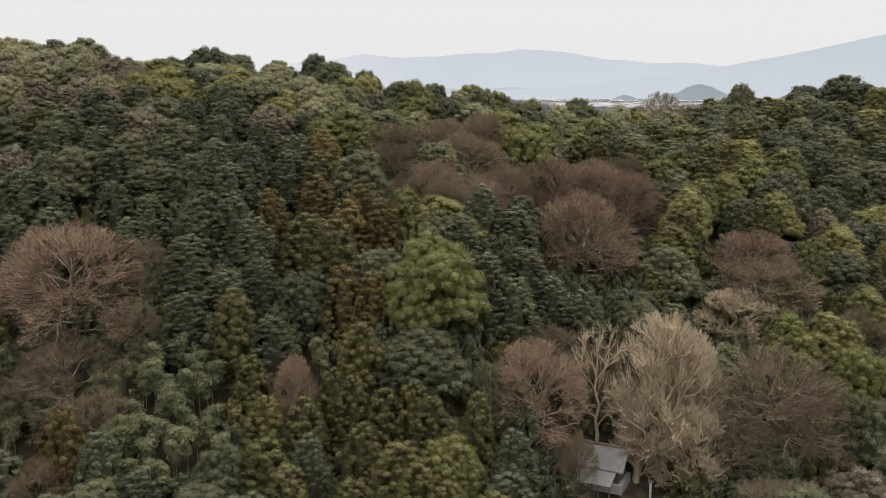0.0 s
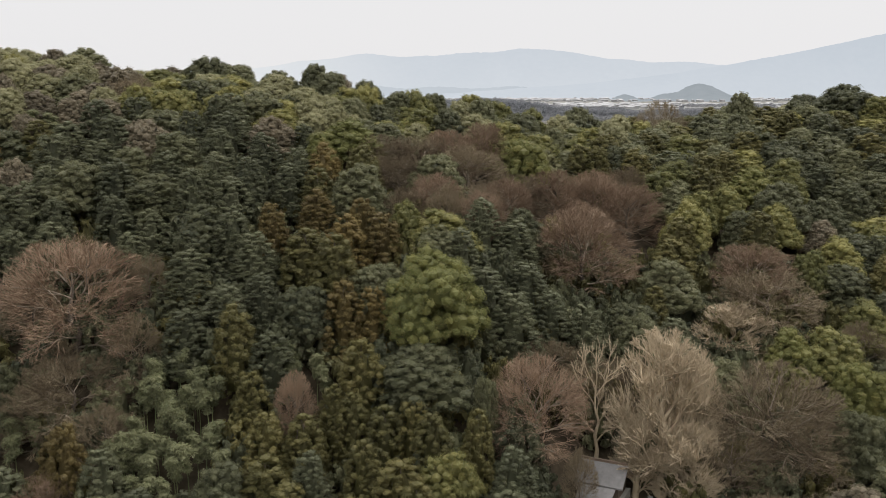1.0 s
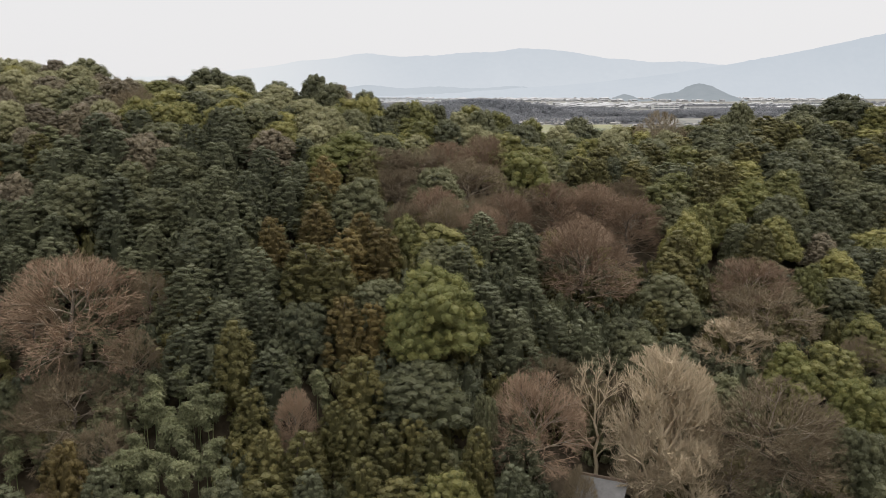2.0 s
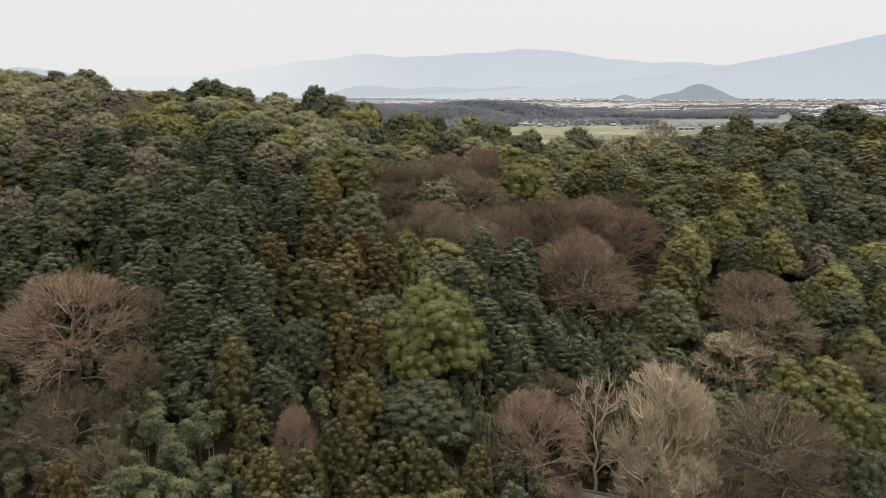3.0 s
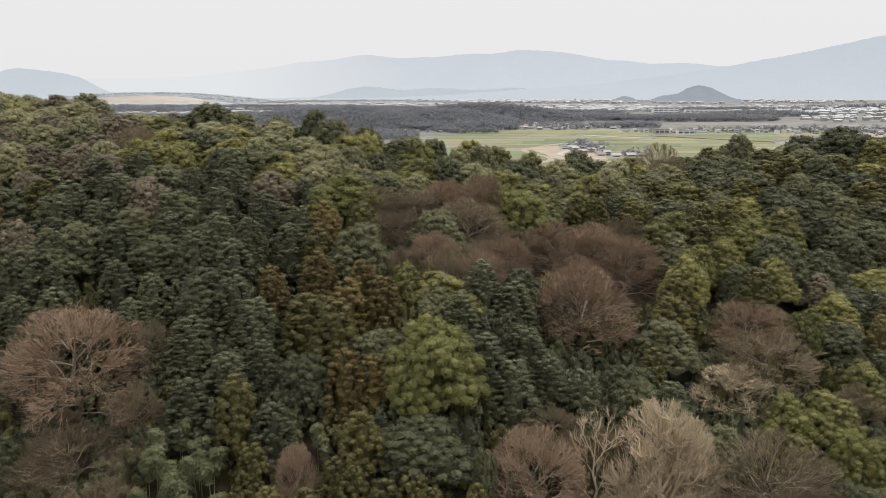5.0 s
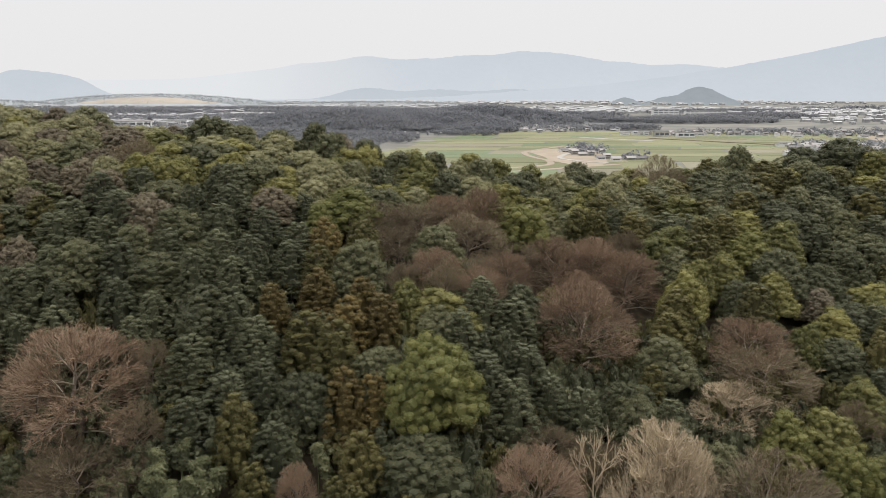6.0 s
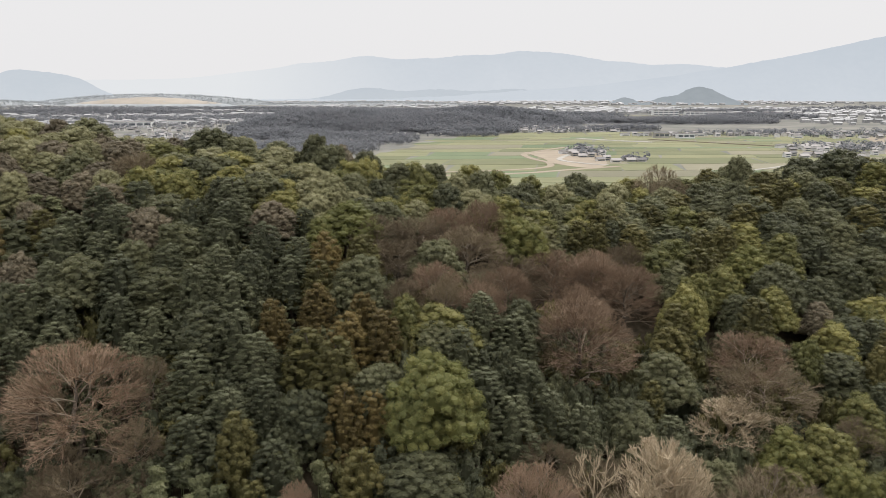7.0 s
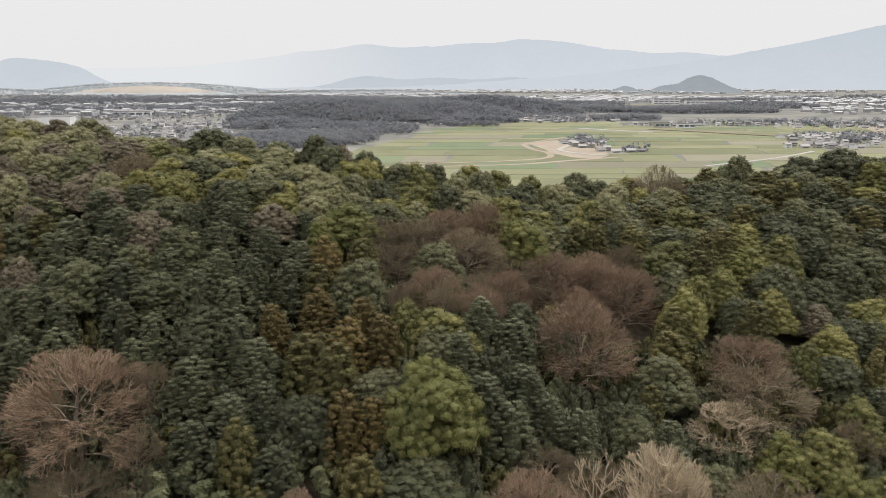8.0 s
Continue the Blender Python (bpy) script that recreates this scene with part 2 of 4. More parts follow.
def broadleaf(key, mat, seed, R=5.0, H=13.0, crown_h=10.5, cr=0.8, nl=60, leaf=0.25, name="evergreen_tree", flat=0.8, droop=0.0):
    def make(root):
        add_trunk(root, seed, H - 2, 0.32, R, M["bark"])
        ob = part("crown", lobed_crown("crown", seed, M[mat], R, crown_h, cr, nl, leaf, flat=flat, droop=droop), root)
        ob.location.z = H - crown_h
    prototype(key, name, make)


def conifer(key, mat, seed, R=3.1, H=15.0, crown_h=13.5, n=210, cr=0.62, nl=42, leaf=0.24, name="cedar_tree", flat=1.0, droop=0.5):
    def make(root):
        add_trunk(root, seed, H - 0.8, 0.26, R * 0.7, M["bark"], 2)
        ob = part("crown", clump_crown("crown", seed, M[mat], cone(R), crown_h, n, cr, nl, leaf, flat=flat, up=0.1, droop=droop, wide=0.5, lump=0.14), root)
        ob.location.z = H - crown_h
    prototype(key, name, make)


def bare_tree(key, mat, seed, R=5.5, H=13.0, upright=0.35, name="bare_deciduous_tree", fine=7, first=0.22, thick=1.0, low=0.35, many=14, heart_at=0.35, broom=0, forks=5):
    """A leafless tree: trunk, forking limbs, and a haze of thin twigs that ends in a dome."""
    rng = random.Random(seed)

    def make(root):
        tv, tf, wv, wf, limbs = [], [], [], [], []
        top = H * 0.6
        pts = [Vector((rng.uniform(-.02, .02) * H, rng.uniform(-.02, .02) * H, top * i / 6)) for i in range(7)]
        pts[0] = Vector((0, 0, -0.6))
        r0 = 0.30 * thick
        tube(pts, [r0 * (1.2 - 0.95 * i / 6) for i in range(7)], 8, tv, tf)

        def sliver(a, b, w):
            s = (b - a).cross(Vector((rng.uniform(-1, 1), rng.uniform(-1, 1), rng.uniform(-1, 1)))).normalized() * w
            i = len(wv)
            wv.extend((a - s, a + s, b))
            wf.append((i, i + 1, i + 2))

        heart = Vector((0, 0, H * heart_at))

        def inside(p):
            return (p.x / R) ** 2 + (p.y / R) ** 2 + ((p.z - H * 0.45) / (H * 0.55)) ** 2

        def grow(start, d, length, r, level):
            p, q = start.copy(), [start.copy()]
            steps = 3 if level < 3 else 2
            fan = (start - heart).normalized() * (0.0, 0.0, 0.22, 0.3, 0.35)[level]
            for s in range(steps):
                d = (d + fan / steps + Vector((rng.gauss(0, .15), rng.gauss(0, .15), rng.gauss(0, .12) + upright * 0.1))).normalized()
                e = p + d * length / steps
                if inside(e) > 1.0:
                    e = p + d * length / steps * 0.3
                p = e
                q.append(p.copy())
            if level <= 2:
                tube(q, [r * (1 - 0.55 * i / steps) for i in range(steps + 1)], 5 if level == 1 else 4, *limbs[-1])
            elif level == 3:
                tube(q, [max(0.024, r * (1 - 0.5 * i / steps)) for i in range(steps + 1)], 3, wv, wf)
            else:
                sliver(q[0], q[-1], max(0.020 * thick, r * 0.6))
                for k in range(fine):
                    s = q[0].lerp(q[-1], rng.uniform(0.1, 1))
                    e = (d + fan + Vector((rng.gauss(0, .5), rng.gauss(0, .5), rng.gauss(0, .4) + upright * 0.3))).normalized()
                    tip = s + e * length * rng.uniform(0.6, 1.2)
                    if inside(tip) > 1.06:
                        tip = s.lerp(tip, 0.35)
                    sliver(s, tip, 0.015 * thick + 0.006)
                return
            for k in range(forks):
                f = rng.uniform(0.2, 0.95) if k else 1.0
                i = min(steps - 1, int(f * steps))
                s = q[i].lerp(q[i + 1], f * steps - i) if f < 1 else q[-1]
                e = d + Vector((rng.gauss(0, .55), rng.gauss(0, .55), rng.gauss(0, .4) + upright * 0.15))
                grow(s, e.normalized(), length * rng.uniform(0.55, 0.78), r * 0.55, level + 1)

        n = many
        for k in range(n):
            f = first + (1 - first) * k / (n - 1)
            i = min(5, int(f * 6))
            s = pts[i].lerp(pts[i + 1], f * 6 - i)
            a = k * 2.4 + rng.uniform(-.3, .3)
            d = Vector((math.cos(a), math.sin(a), low + upright + 1.9 * max(0, f - 0.35) ** 1.3)).normalized()
            # the way along d to the dome that bounds the crown
            c = Vector((s.x / R, s.y / R, (s.z - H * 0.45) / (H * 0.55)))
            e = Vector((d.x / R, d.y / R, d.z / (H * 0.55)))
            aa, bb, cc = e.dot(e), e.dot(c), c.dot(c) - 1
            way = (-bb + math.sqrt(max(0.05, bb * bb - aa * cc))) / aa
            limbs.append(([], []))
            grow(s, d, way * 0.40, r0 * (0.46 - 0.18 * f), 1)
        for k in range(broom):  # the fine outer twigs, fanning out to the dome
            d = Vector((rng.gauss(0, 1), rng.gauss(0, 1), rng.gauss(0.35, 0.8))).normalized()
            if d.z > -0.35:
                q = rng.uniform(0.55, 0.93)
                s = Vector((d.x * R * q, d.y * R * q, H * 0.45 + d.z * H * 0.55 * q))
                e = ((s - heart).normalized() + Vector((rng.gauss(0, .25), rng.gauss(0, .25), rng.gauss(0.1, .2)))).normalized()
                tip = s + e * rng.uniform(0.7, 1.5)
                if inside(tip) > 1.05:
                    tip = s.lerp(tip, 0.4)
                sliver(s, tip, 0.014 * thick + 0.005)
        trunk = part("trunk", mesh_of("trunk", tv, tf, M["bark"] if mat != "twig_pale" else M[mat], True), root)
        for v, f in limbs:
            part("limb", mesh_of("limb", v, f, M["limb"] if mat != "twig_pale" else M[mat], True), trunk)
        tagged(part("twig_haze", mesh_of("twig_haze", wv, wf, M[mat]), root), kind="stuff")
    prototype(key, name, make)


def bamboo(key, seed, H=11.0, name="bamboo"):
    """One arching culm with a nodding plume of narrow leaves."""
    rng = np.random.default_rng(seed)

    def make(root):
        v, f = [], []
        pts = [Vector((0.9 * (i / 8) ** 3, 0, H * (i / 8) - 0.4 * (i / 8) ** 4)) for i in range(9)]
        tube(pts, [0.06 - 0.005 * i for i in range(9)], 6, v, f)
        part("culm", mesh_of("culm", v, f, M["culm"], True), root)
        V, F, base = [], [], 0
        for k in range(9):
            t = 0.56 + 0.44 * k / 8
            c = np.array((0.9 * t ** 3, 0, H * t - 0.4 * t ** 4)) + rng.normal(size=3) * 0.22
            r = 1.15 - 1.9 * abs(t - 0.84)
            core = ICO_V * r * np.array((0.7, 0.7, 0.55)) + c
            V.append(core)
            F.extend((ICO_F + base).tolist())
            base += len(core)
            d = unit(rng.normal(size=(110, 3)) + np.array((0, 0, 0.35)))
            p = c + d * r * rng.uniform(0.6, 1.1, (110, 1)) * np.array((1, 1, 0.8))
            p[:, 2] -= 0.25 * np.linalg.norm((p - c)[:, :2], axis=1) ** 2
            along = d * np.array((1, 1, 0)) + np.array((0, 0, -1.0)) + rng.normal(size=d.shape) * 0.3
            lv, lf = leaves(rng, p, d + rng.normal(size=d.shape) * 0.4 + np.array((0, 0, 0.4)), 0.5, 0.16, along)
            V.append(lv)
            F.extend((lf + base).tolist())
            base += len(lv)
        part("plume", mesh_of("plume", np.concatenate(V), F, M["bamboo"]), root)
    prototype(key, name, make)


for s in range(3):
    broadleaf("camphor", "camphor", 10 + s, name="camphor_tree", cr=0.95, nl=72)
    broadleaf("bright", "bright", 20 + s, R=4.4, H=12, crown_h=9, name="yellow_green_tree", cr=0.9, nl=68)
    broadleaf("oak", "oak", 30 + s, name="evergreen_oak", cr=0.8, nl=60)
    conifer("blue", "blue", 40 + s, R=3.7, H=13, crown_h=11, n=250, cr=0.66, nl=40, leaf=0.25, name="dark_evergreen", flat=0.55, droop=0.25)
    conifer("cedar", "cedar", 50 + s)
    bare_tree("red", "twig_red", 70 + s, R=6.0, fine=6, many=14, low=0.12, first=0.14, upright=0.22, broom=3500)
    bare_tree("grey", "twig_grey", 80 + s, R=6.2, name="grey_bare_tree", fine=6, many=14, low=0.08, first=0.12, upright=0.2, broom=2600)
    bamboo("bamboo", 90 + s)
    broadleaf("camphor_far", "camphor", 110 + s, name="camphor_tree", cr=0.95, nl=52, leaf=0.30)
    broadleaf("oak_far", "oak", 130 + s, cr=0.85, nl=46, leaf=0.29, name="evergreen_oak")
    conifer("blue_far", "blue", 140 + s, R=3.7, H=13, crown_h=11, n=220, cr=0.68, nl=30, leaf=0.30, name="dark_evergreen", flat=0.55, droop=0.25)
broadleaf("grand", "grand", 29, R=8.2, H=15, crown_h=13.2, cr=1.02, nl=100, leaf=0.26, name="camphor_tree")
for s in range(2):
    conifer("rust", "rust", 60 + s, name="rusty_cedar")
    broadleaf("olive", "olive", 75 + s, R=4.6, H=12.5, crown_h=10, cr=0.8, nl=56, leaf=0.29, name="olive_leaved_tree", droop=0.5)
    broadleaf("dull", "dull", 65 + s, R=4.6, H=12.5, crown_h=9, cr=0.75, nl=54, name="dull_leaved_tree")
    broadleaf("dull_far", "dull", 165 + s, R=4.6, H=12.5, crown_h=9, cr=0.8, nl=44, leaf=0.29, name="dull_leaved_tree")
    bare_tree("pale", "twig_pale", 100 + s, R=4.8, H=13.5, upright=0.36, thick=1.9, name="pale_bare_tree", fine=4, low=0.35, many=15, first=0.10, heart_at=0.15, broom=600)
    bare_tree("skeleton", "twig_pale", 104 + s, R=4.2, H=15, upright=0.4, thick=0.9, name="pale_bare_tree", fine=2, low=0.3, many=8, first=0.25, heart_at=0.2, forks=4)
    bare_tree("thicket", "twig_grey", 106 + s, R=3.0, H=4.2, upright=0.4, thick=0.8, name="bare_thicket", fine=5, low=0.4, many=8, first=0.1)
# ---- end of kinds ----

# ---- ground: one sheet, the hill rising from the near dale and falling to the plain ----
PROFILES = {  # across the hill: distance ahead and height of the ground
    -110: ((60, 6), (100, 7), (113, 16), (128, 33), (150, 51), (170, 60), (197, 66), (225, 60), (300, 22), (380, 0)),
    -50: ((60, 6), (98, 7), (113, 16), (128, 33), (150, 49), (170, 56), (198, 61), (220, 57), (290, 20), (370, 0)),
    0: ((60, 6), (98, 8), (113, 17), (130, 33), (146, 41), (166, 47), (190, 52), (205, 52), (260, 20), (330, 0)),
    28: ((60, 6), (98, 6), (116, 12), (138, 27), (160, 36), (185, 45), (206, 49), (225, 45), (290, 15), (350, 0)),
    50: ((60, 6), (100, 6), (118, 15), (145, 29), (162, 38), (188, 45), (209, 49), (232, 46), (290, 15), (350, 0)),
    90: ((60, 6), (100, 8), (125, 15), (150, 26), (164, 30), (174, 34), (186, 45), (198, 49), (211, 54), (230, 51), (300, 15), (370, 0)),
    170: ((60, 6), (100, 8), (125, 18), (150, 30), (172, 42), (192, 54), (210, 62), (235, 58), (310, 15), (390, 0)),
}
PX = sorted(PROFILES)


def ground_at(x, y):
    xc = min(max(x, PX[0]), PX[-1])
    k = max(i for i in range(len(PX) - 1) if PX[i] <= xc)
    t = (xc - PX[k]) / (PX[k + 1] - PX[k])
    t = t * t * (3 - 2 * t)
    z = []
    for q in (PX[k], PX[k + 1]):
        ys, zs = zip(*PROFILES[q])
        z.append(sum(np.interp(y + o, ys, zs) for o in (-8, -4, 0, 4, 8)) / 5)
    h = z[0] * (1 - t) + z[1] * t
    far = max(0, abs(x) - 260)
    return h * math.exp(-(far / 160) ** 2) + 0.6 * noise.noise(Vector((x * 0.05, y * 0.05, 0))) * min(1, h / 10)


def spaced(a, b, near, far, c, span):
    """Grid lines from a to b, near apart round c and wider away from it."""
    out, v = [a], a
    while v < b:
        v += near + (far - near) * min(1, max(0, abs(v - c) - span) / 900)
        out.append(min(v, b))
    return out


gx = spaced(-4200, 4200, 6, 160, 0, 170)
gy = spaced(-400, 4950, 5, 160, 150, 130)
gv = [(x, y, ground_at(x, y)) for y in gy for x in gx]
gf = [(j * len(gx) + i, j * len(gx) + i + 1, (j + 1) * len(gx) + i + 1, (j + 1) * len(gx) + i) for j in range(len(gy) - 1) for i in range(len(gx) - 1)]
ground = tagged(new("ground", mesh_of("ground", gv, gf, M["ground"], True)), "brown leaf-littered hill and wide grey-green winter plain", "ground", "", "structure")

# ---- the wood on the hill ----
rng = random.Random(7)
LABELS = {
    "camphor": ("broad evergreen tree with lumpy yellow-green crown", "tree"),
    "grand": ("great camphor tree with puffy yellow-green crown", "tree"),
    "bright": ("evergreen tree with bright yellow-green leaves", "tree"),
    "oak": ("dark green evergreen oak with rounded crown", "tree"),
    "blue": ("tall dark blue-green evergreen on the hillside", "tree"),
    "cedar": ("olive green cedar with pointed crown", "conifer"),
    "rust": ("cedar with rust-brown winter needles", "conifer"),
    "olive": ("evergreen tree with pale olive drooping leaves", "tree"),
    "dull": ("tree with dull grey-brown leaves", "tree"),
    "red": ("bare winter tree with fine reddish-brown twigs", "bare tree"),
    "grey": ("bare winter tree with grey-brown twigs", "bare tree"),
    "pale": ("leafless tree with pale straw-coloured upright twigs", "bare tree"),
    "skeleton": ("tall leafless tree with pale, widely spaced branches", "bare tree"),
    "thicket": ("low bare thicket of grey-brown stems", "thicket"),
    "bamboo": ("bamboo stem with nodding light green plume", "bamboo"),
}
used = set()
planted = []


def plant(kind, x, y, wide, high, seed):
    """A tree of that kind, wide and high in metres."""
    wide = wide * 1.16 if kind in ("red", "grey") else wide * (1.5 if wide < 8.5 else 1.15) if y > 183 else wide
    key = kind + "_far" if y > 172 and kind + "_far" in TREES else kind
    proto, w0, h0 = TREES[key][seed % len(TREES[key])]
    m = Matrix.Translation((x, y, ground_at(x, y))) @ Matrix.Rotation(seed * 2.399, 4, "Z") @ Matrix.Diagonal((wide / w0, wide / w0, high / h0, 1))
    if proto.name in used:
        ob = copy_thing(proto, m @ Matrix.Diagonal((*proto.scale, 1)).inverted())
    else:
        used.add(proto.name)
        ob = proto
        ob.matrix_basis = m
    tagged(ob, *LABELS[kind], "trees of the hill wood")
    planted.append((x, y, wide, kind in ("red", "grey", "pale", "skeleton", "grand")))
    return ob


# trees that stand out: place, width and height in metres
STANDING = {}
STANDING["oak"] = [(-77.3, 201.0, 12.8, 13.3), (-50.1, 198.1, 13.5, 13.3), (-27.6, 197.9, 8.7, 15.3), (-35.5, 198.1, 10.9, 12.1), (-16.7, 197.3, 7.2, 14.5), (-2.3, 197.2, 7.2, 13.7), (30.4, 209.9, 8.4, 14.7), (69.9, 217.1, 9.9, 15.3), (85.2, 218.8, 11.4, 12.8), (92.7, 214.9, 15.1, 14.8), (-41.2, 168.8, 8.8, 11.0), (70.7, 168.7, 11.6, 11.1), (54.9, 113.0, 9.6, 12.7), (9.0, 134.4, 6.3, 11.1), (-3.3, 118.2, 15.2, 11.0), (5.6, 114.8, 4.4, 10.9)]
STANDING["dull"] = [(-84.0, 200.9, 7.3, 12.1), (-58.3, 197.9, 11.5, 11.1), (-22.0, 197.9, 7.2, 14.3), (-31.4, 162.5, 11.5, 11.0), (-51.0, 155.5, 10.5, 11.1), (-67.6, 144.2, 7.6, 11.0), (-71.1, 156.7, 7.7, 11.0)]
STANDING["camphor"] = [(-87.0, 188.7, 9.2, 11.1), (-19.1, 190.5, 12.8, 13.0), (-9.5, 197.3, 9.1, 13.3), (5.6, 197.7, 10.9, 14.1), (12.4, 201.0, 7.4, 14.2), (19.7, 205.3, 8.8, 14.0), (98.9, 211.3, 11.7, 12.0), (52.0, 165.0, 9.2, 11.0), (59.8, 160.6, 9.6, 11.0), (46.3, 162.9, 9.6, 11.0), (68.6, 154.5, 10.7, 11.0), (78.6, 163.1, 8.1, 11.0), (61.2, 148.2, 7.9, 10.9), (66.5, 138.2, 9.7, 10.9), (-5.7, 141.5, 7.9, 11.0), (1.1, 104.8, 10.0, 11.1)]
STANDING["grey"] = [(-60.6, 182.5, 12.3, 11.0), (50.4, 213.1, 11.7, 16.0), (51.5, 141.3, 17.0, 11.7), (64.3, 134.9, 8.6, 9.9), (44.4, 117.0, 18.9, 16.3), (-42.7, 128.9, 6.1, 10.9), (-58.6, 126.2, 8.8, 11.0), (-43.3, 122.4, 7.9, 9.9), (-50.1, 117.2, 14.3, 11.1), (-53.8, 114.8, 9.7, 11.1), (38.1, 113.2, 11.1, 11.6), (48.8, 114.2, 12.6, 11.6), (-44.2, 112.5, 10.3, 10.1), (-12, 166.5, 13, 10.5), (-4, 169, 15, 11), (4.5, 167, 14.5, 10.8), (12.5, 165, 14, 9), (-8, 160, 12, 9.5), (17.4, 109.0, 5.0, 11.0)]
STANDING["bright"] = [(-17.6, 167.5, 15.0, 12.0), (-22.1, 160.0, 8.9, 11.1), (14.8, 173.0, 13.2, 13.4), (59.3, 175.0, 11.4, 11.0), (50.9, 129.0, 10.3, 11.6), (58.1, 122.3, 9.5, 12.1)]
STANDING["red"] = [(22.8, 147.5, 18.0, 16.0), (51.2, 147.5, 13.9, 11.5), (12.4, 116.2, 13.8, 14.8), (-19.6, 115.2, 6.0, 11.1), (-49.1, 104.3, 8.3, 10.0), (20.5, 167, 15, 12.5), (28, 168.5, 15, 13), (33.8, 164.5, 13, 12.5), (1, 175, 12, 10.5), (24, 160, 12, 11), (-52.3, 125.0, 20.0, 18.0)]
STANDING["pale"] = [(44.7, 136.0, 14.3, 10.1), (34.0, 117.4, 9.1, 19.0), (25.9, 114.9, 8.2, 12.3), (32.7, 112.5, 10.3, 12.6), (29.5, 115.6, 16.5, 23.5)]
STANDING["skeleton"] = [(21.1, 118.8, 8.4, 19.5)]
STANDING["cedar"] = [(-20.4, 133.1, 10.4, 11.6), (-25.2, 115.2, 6.6, 11.0), (-22.5, 109.9, 7.6, 11.3), (-17.8, 109.9, 7.6, 11.3), (-14.3, 113.7, 6.1, 11.0), (-11.6, 112.3, 6.4, 11.1), (-7.5, 110.6, 7.6, 11.2), (-3.9, 111.5, 6.8, 11.2), (-1.4, 109.4, 7.2, 11.1), (4.4, 110.0, 5.5, 11.5), (-10.0, 106.0, 7.0, 11.9), (38.1, 149.1, 9.9, 10.9), (32.8, 137.6, 6.2, 10.9)]
STANDING["rust"] = [(-26.3, 138.3, 7.1, 10.9), (-19.9, 142.3, 8.4, 11.0), (-12.7, 141.1, 7.8, 11.1), (-48.9, 108.6, 7.5, 11.5), (-46.8, 106.5, 7.0, 14.5)]
STANDING["blue"] = [(-37.0, 129.3, 9.7, 10.9), (-30.5, 124.8, 9.5, 10.9), (-35.3, 122.1, 9.4, 10.9), (6.2, 130.0, 9.9, 10.9), (12.3, 134.2, 10.2, 11.0), (-23.2, 119.5, 9.2, 11.1)]
STANDING["bamboo"] = [(-35.9, 119.1, 3.2, 8.1), (-33.4, 117.9, 3.2, 8.2), (-38.6, 119.1, 3.2, 8.0), (-39.7, 116.1, 3.1, 8.1), (-36.9, 114.5, 3.1, 7.9), (-33.4, 116.1, 3.1, 8.1), (-34.3, 114.2, 3.1, 7.9), (-30.2, 112.0, 3.0, 7.9), (-33.3, 112.2, 3.0, 7.9), (-31.5, 110.2, 3.0, 8.0), (-28.8, 108.5, 3.0, 7.9), (-33.7, 108.2, 2.9, 7.9), (-38.4, 111.0, 3.0, 8.0), (-38.4, 108.4, 3.0, 7.9), (-40.1, 113.1, 3.1, 7.9), (-34.2, 104.8, 2.9, 8.1), (-43.5, 110.3, 3.0, 8.0), (-22.9, 120.8, 3.6, 8.2), (-20.8, 121.1, 3.6, 7.9), (-21.1, 118.7, 3.0, 7.9)]
STANDING["bamboo"] += [(-17.3, 119.9, 2.7, 7.9), (-15.9, 118.4, 2.7, 7.9), (-36.4, 122.6, 2.8, 8.1), (-56.3, 113.0, 3.3, 8.1), (-53.0, 112.7, 3.3, 8.1), (-56.3, 110.9, 3.4, 7.9), (-77.9, 169.8, 4.2, 8.0), (-75.8, 173.5, 4.2, 8.2), (-71.1, 172.3, 4.2, 8.1), (-73.7, 164.6, 4.1, 8.0), (-69.5, 164.4, 4.1, 7.9)]
STANDING["grand"] = [(-0.9, 126.6, 18.5, 16.2)]
for kind, rows in STANDING.items():
    for i, (x, y, wide, high) in enumerate(rows):
        plant(kind, x, y, wide, high, i * 7 + len(kind))
HEROES = len(planted)
for i in range(26):  # more bamboo in the grove
    a, q = rng.uniform(0, 6.28), math.sqrt(rng.random())
    plant("bamboo", -35.5 + 6.5 * q * math.cos(a), 112.5 + 8 * q * math.sin(a), rng.uniform(2.8, 3.6), rng.uniform(7.5, 9.5), rng.randrange(999))


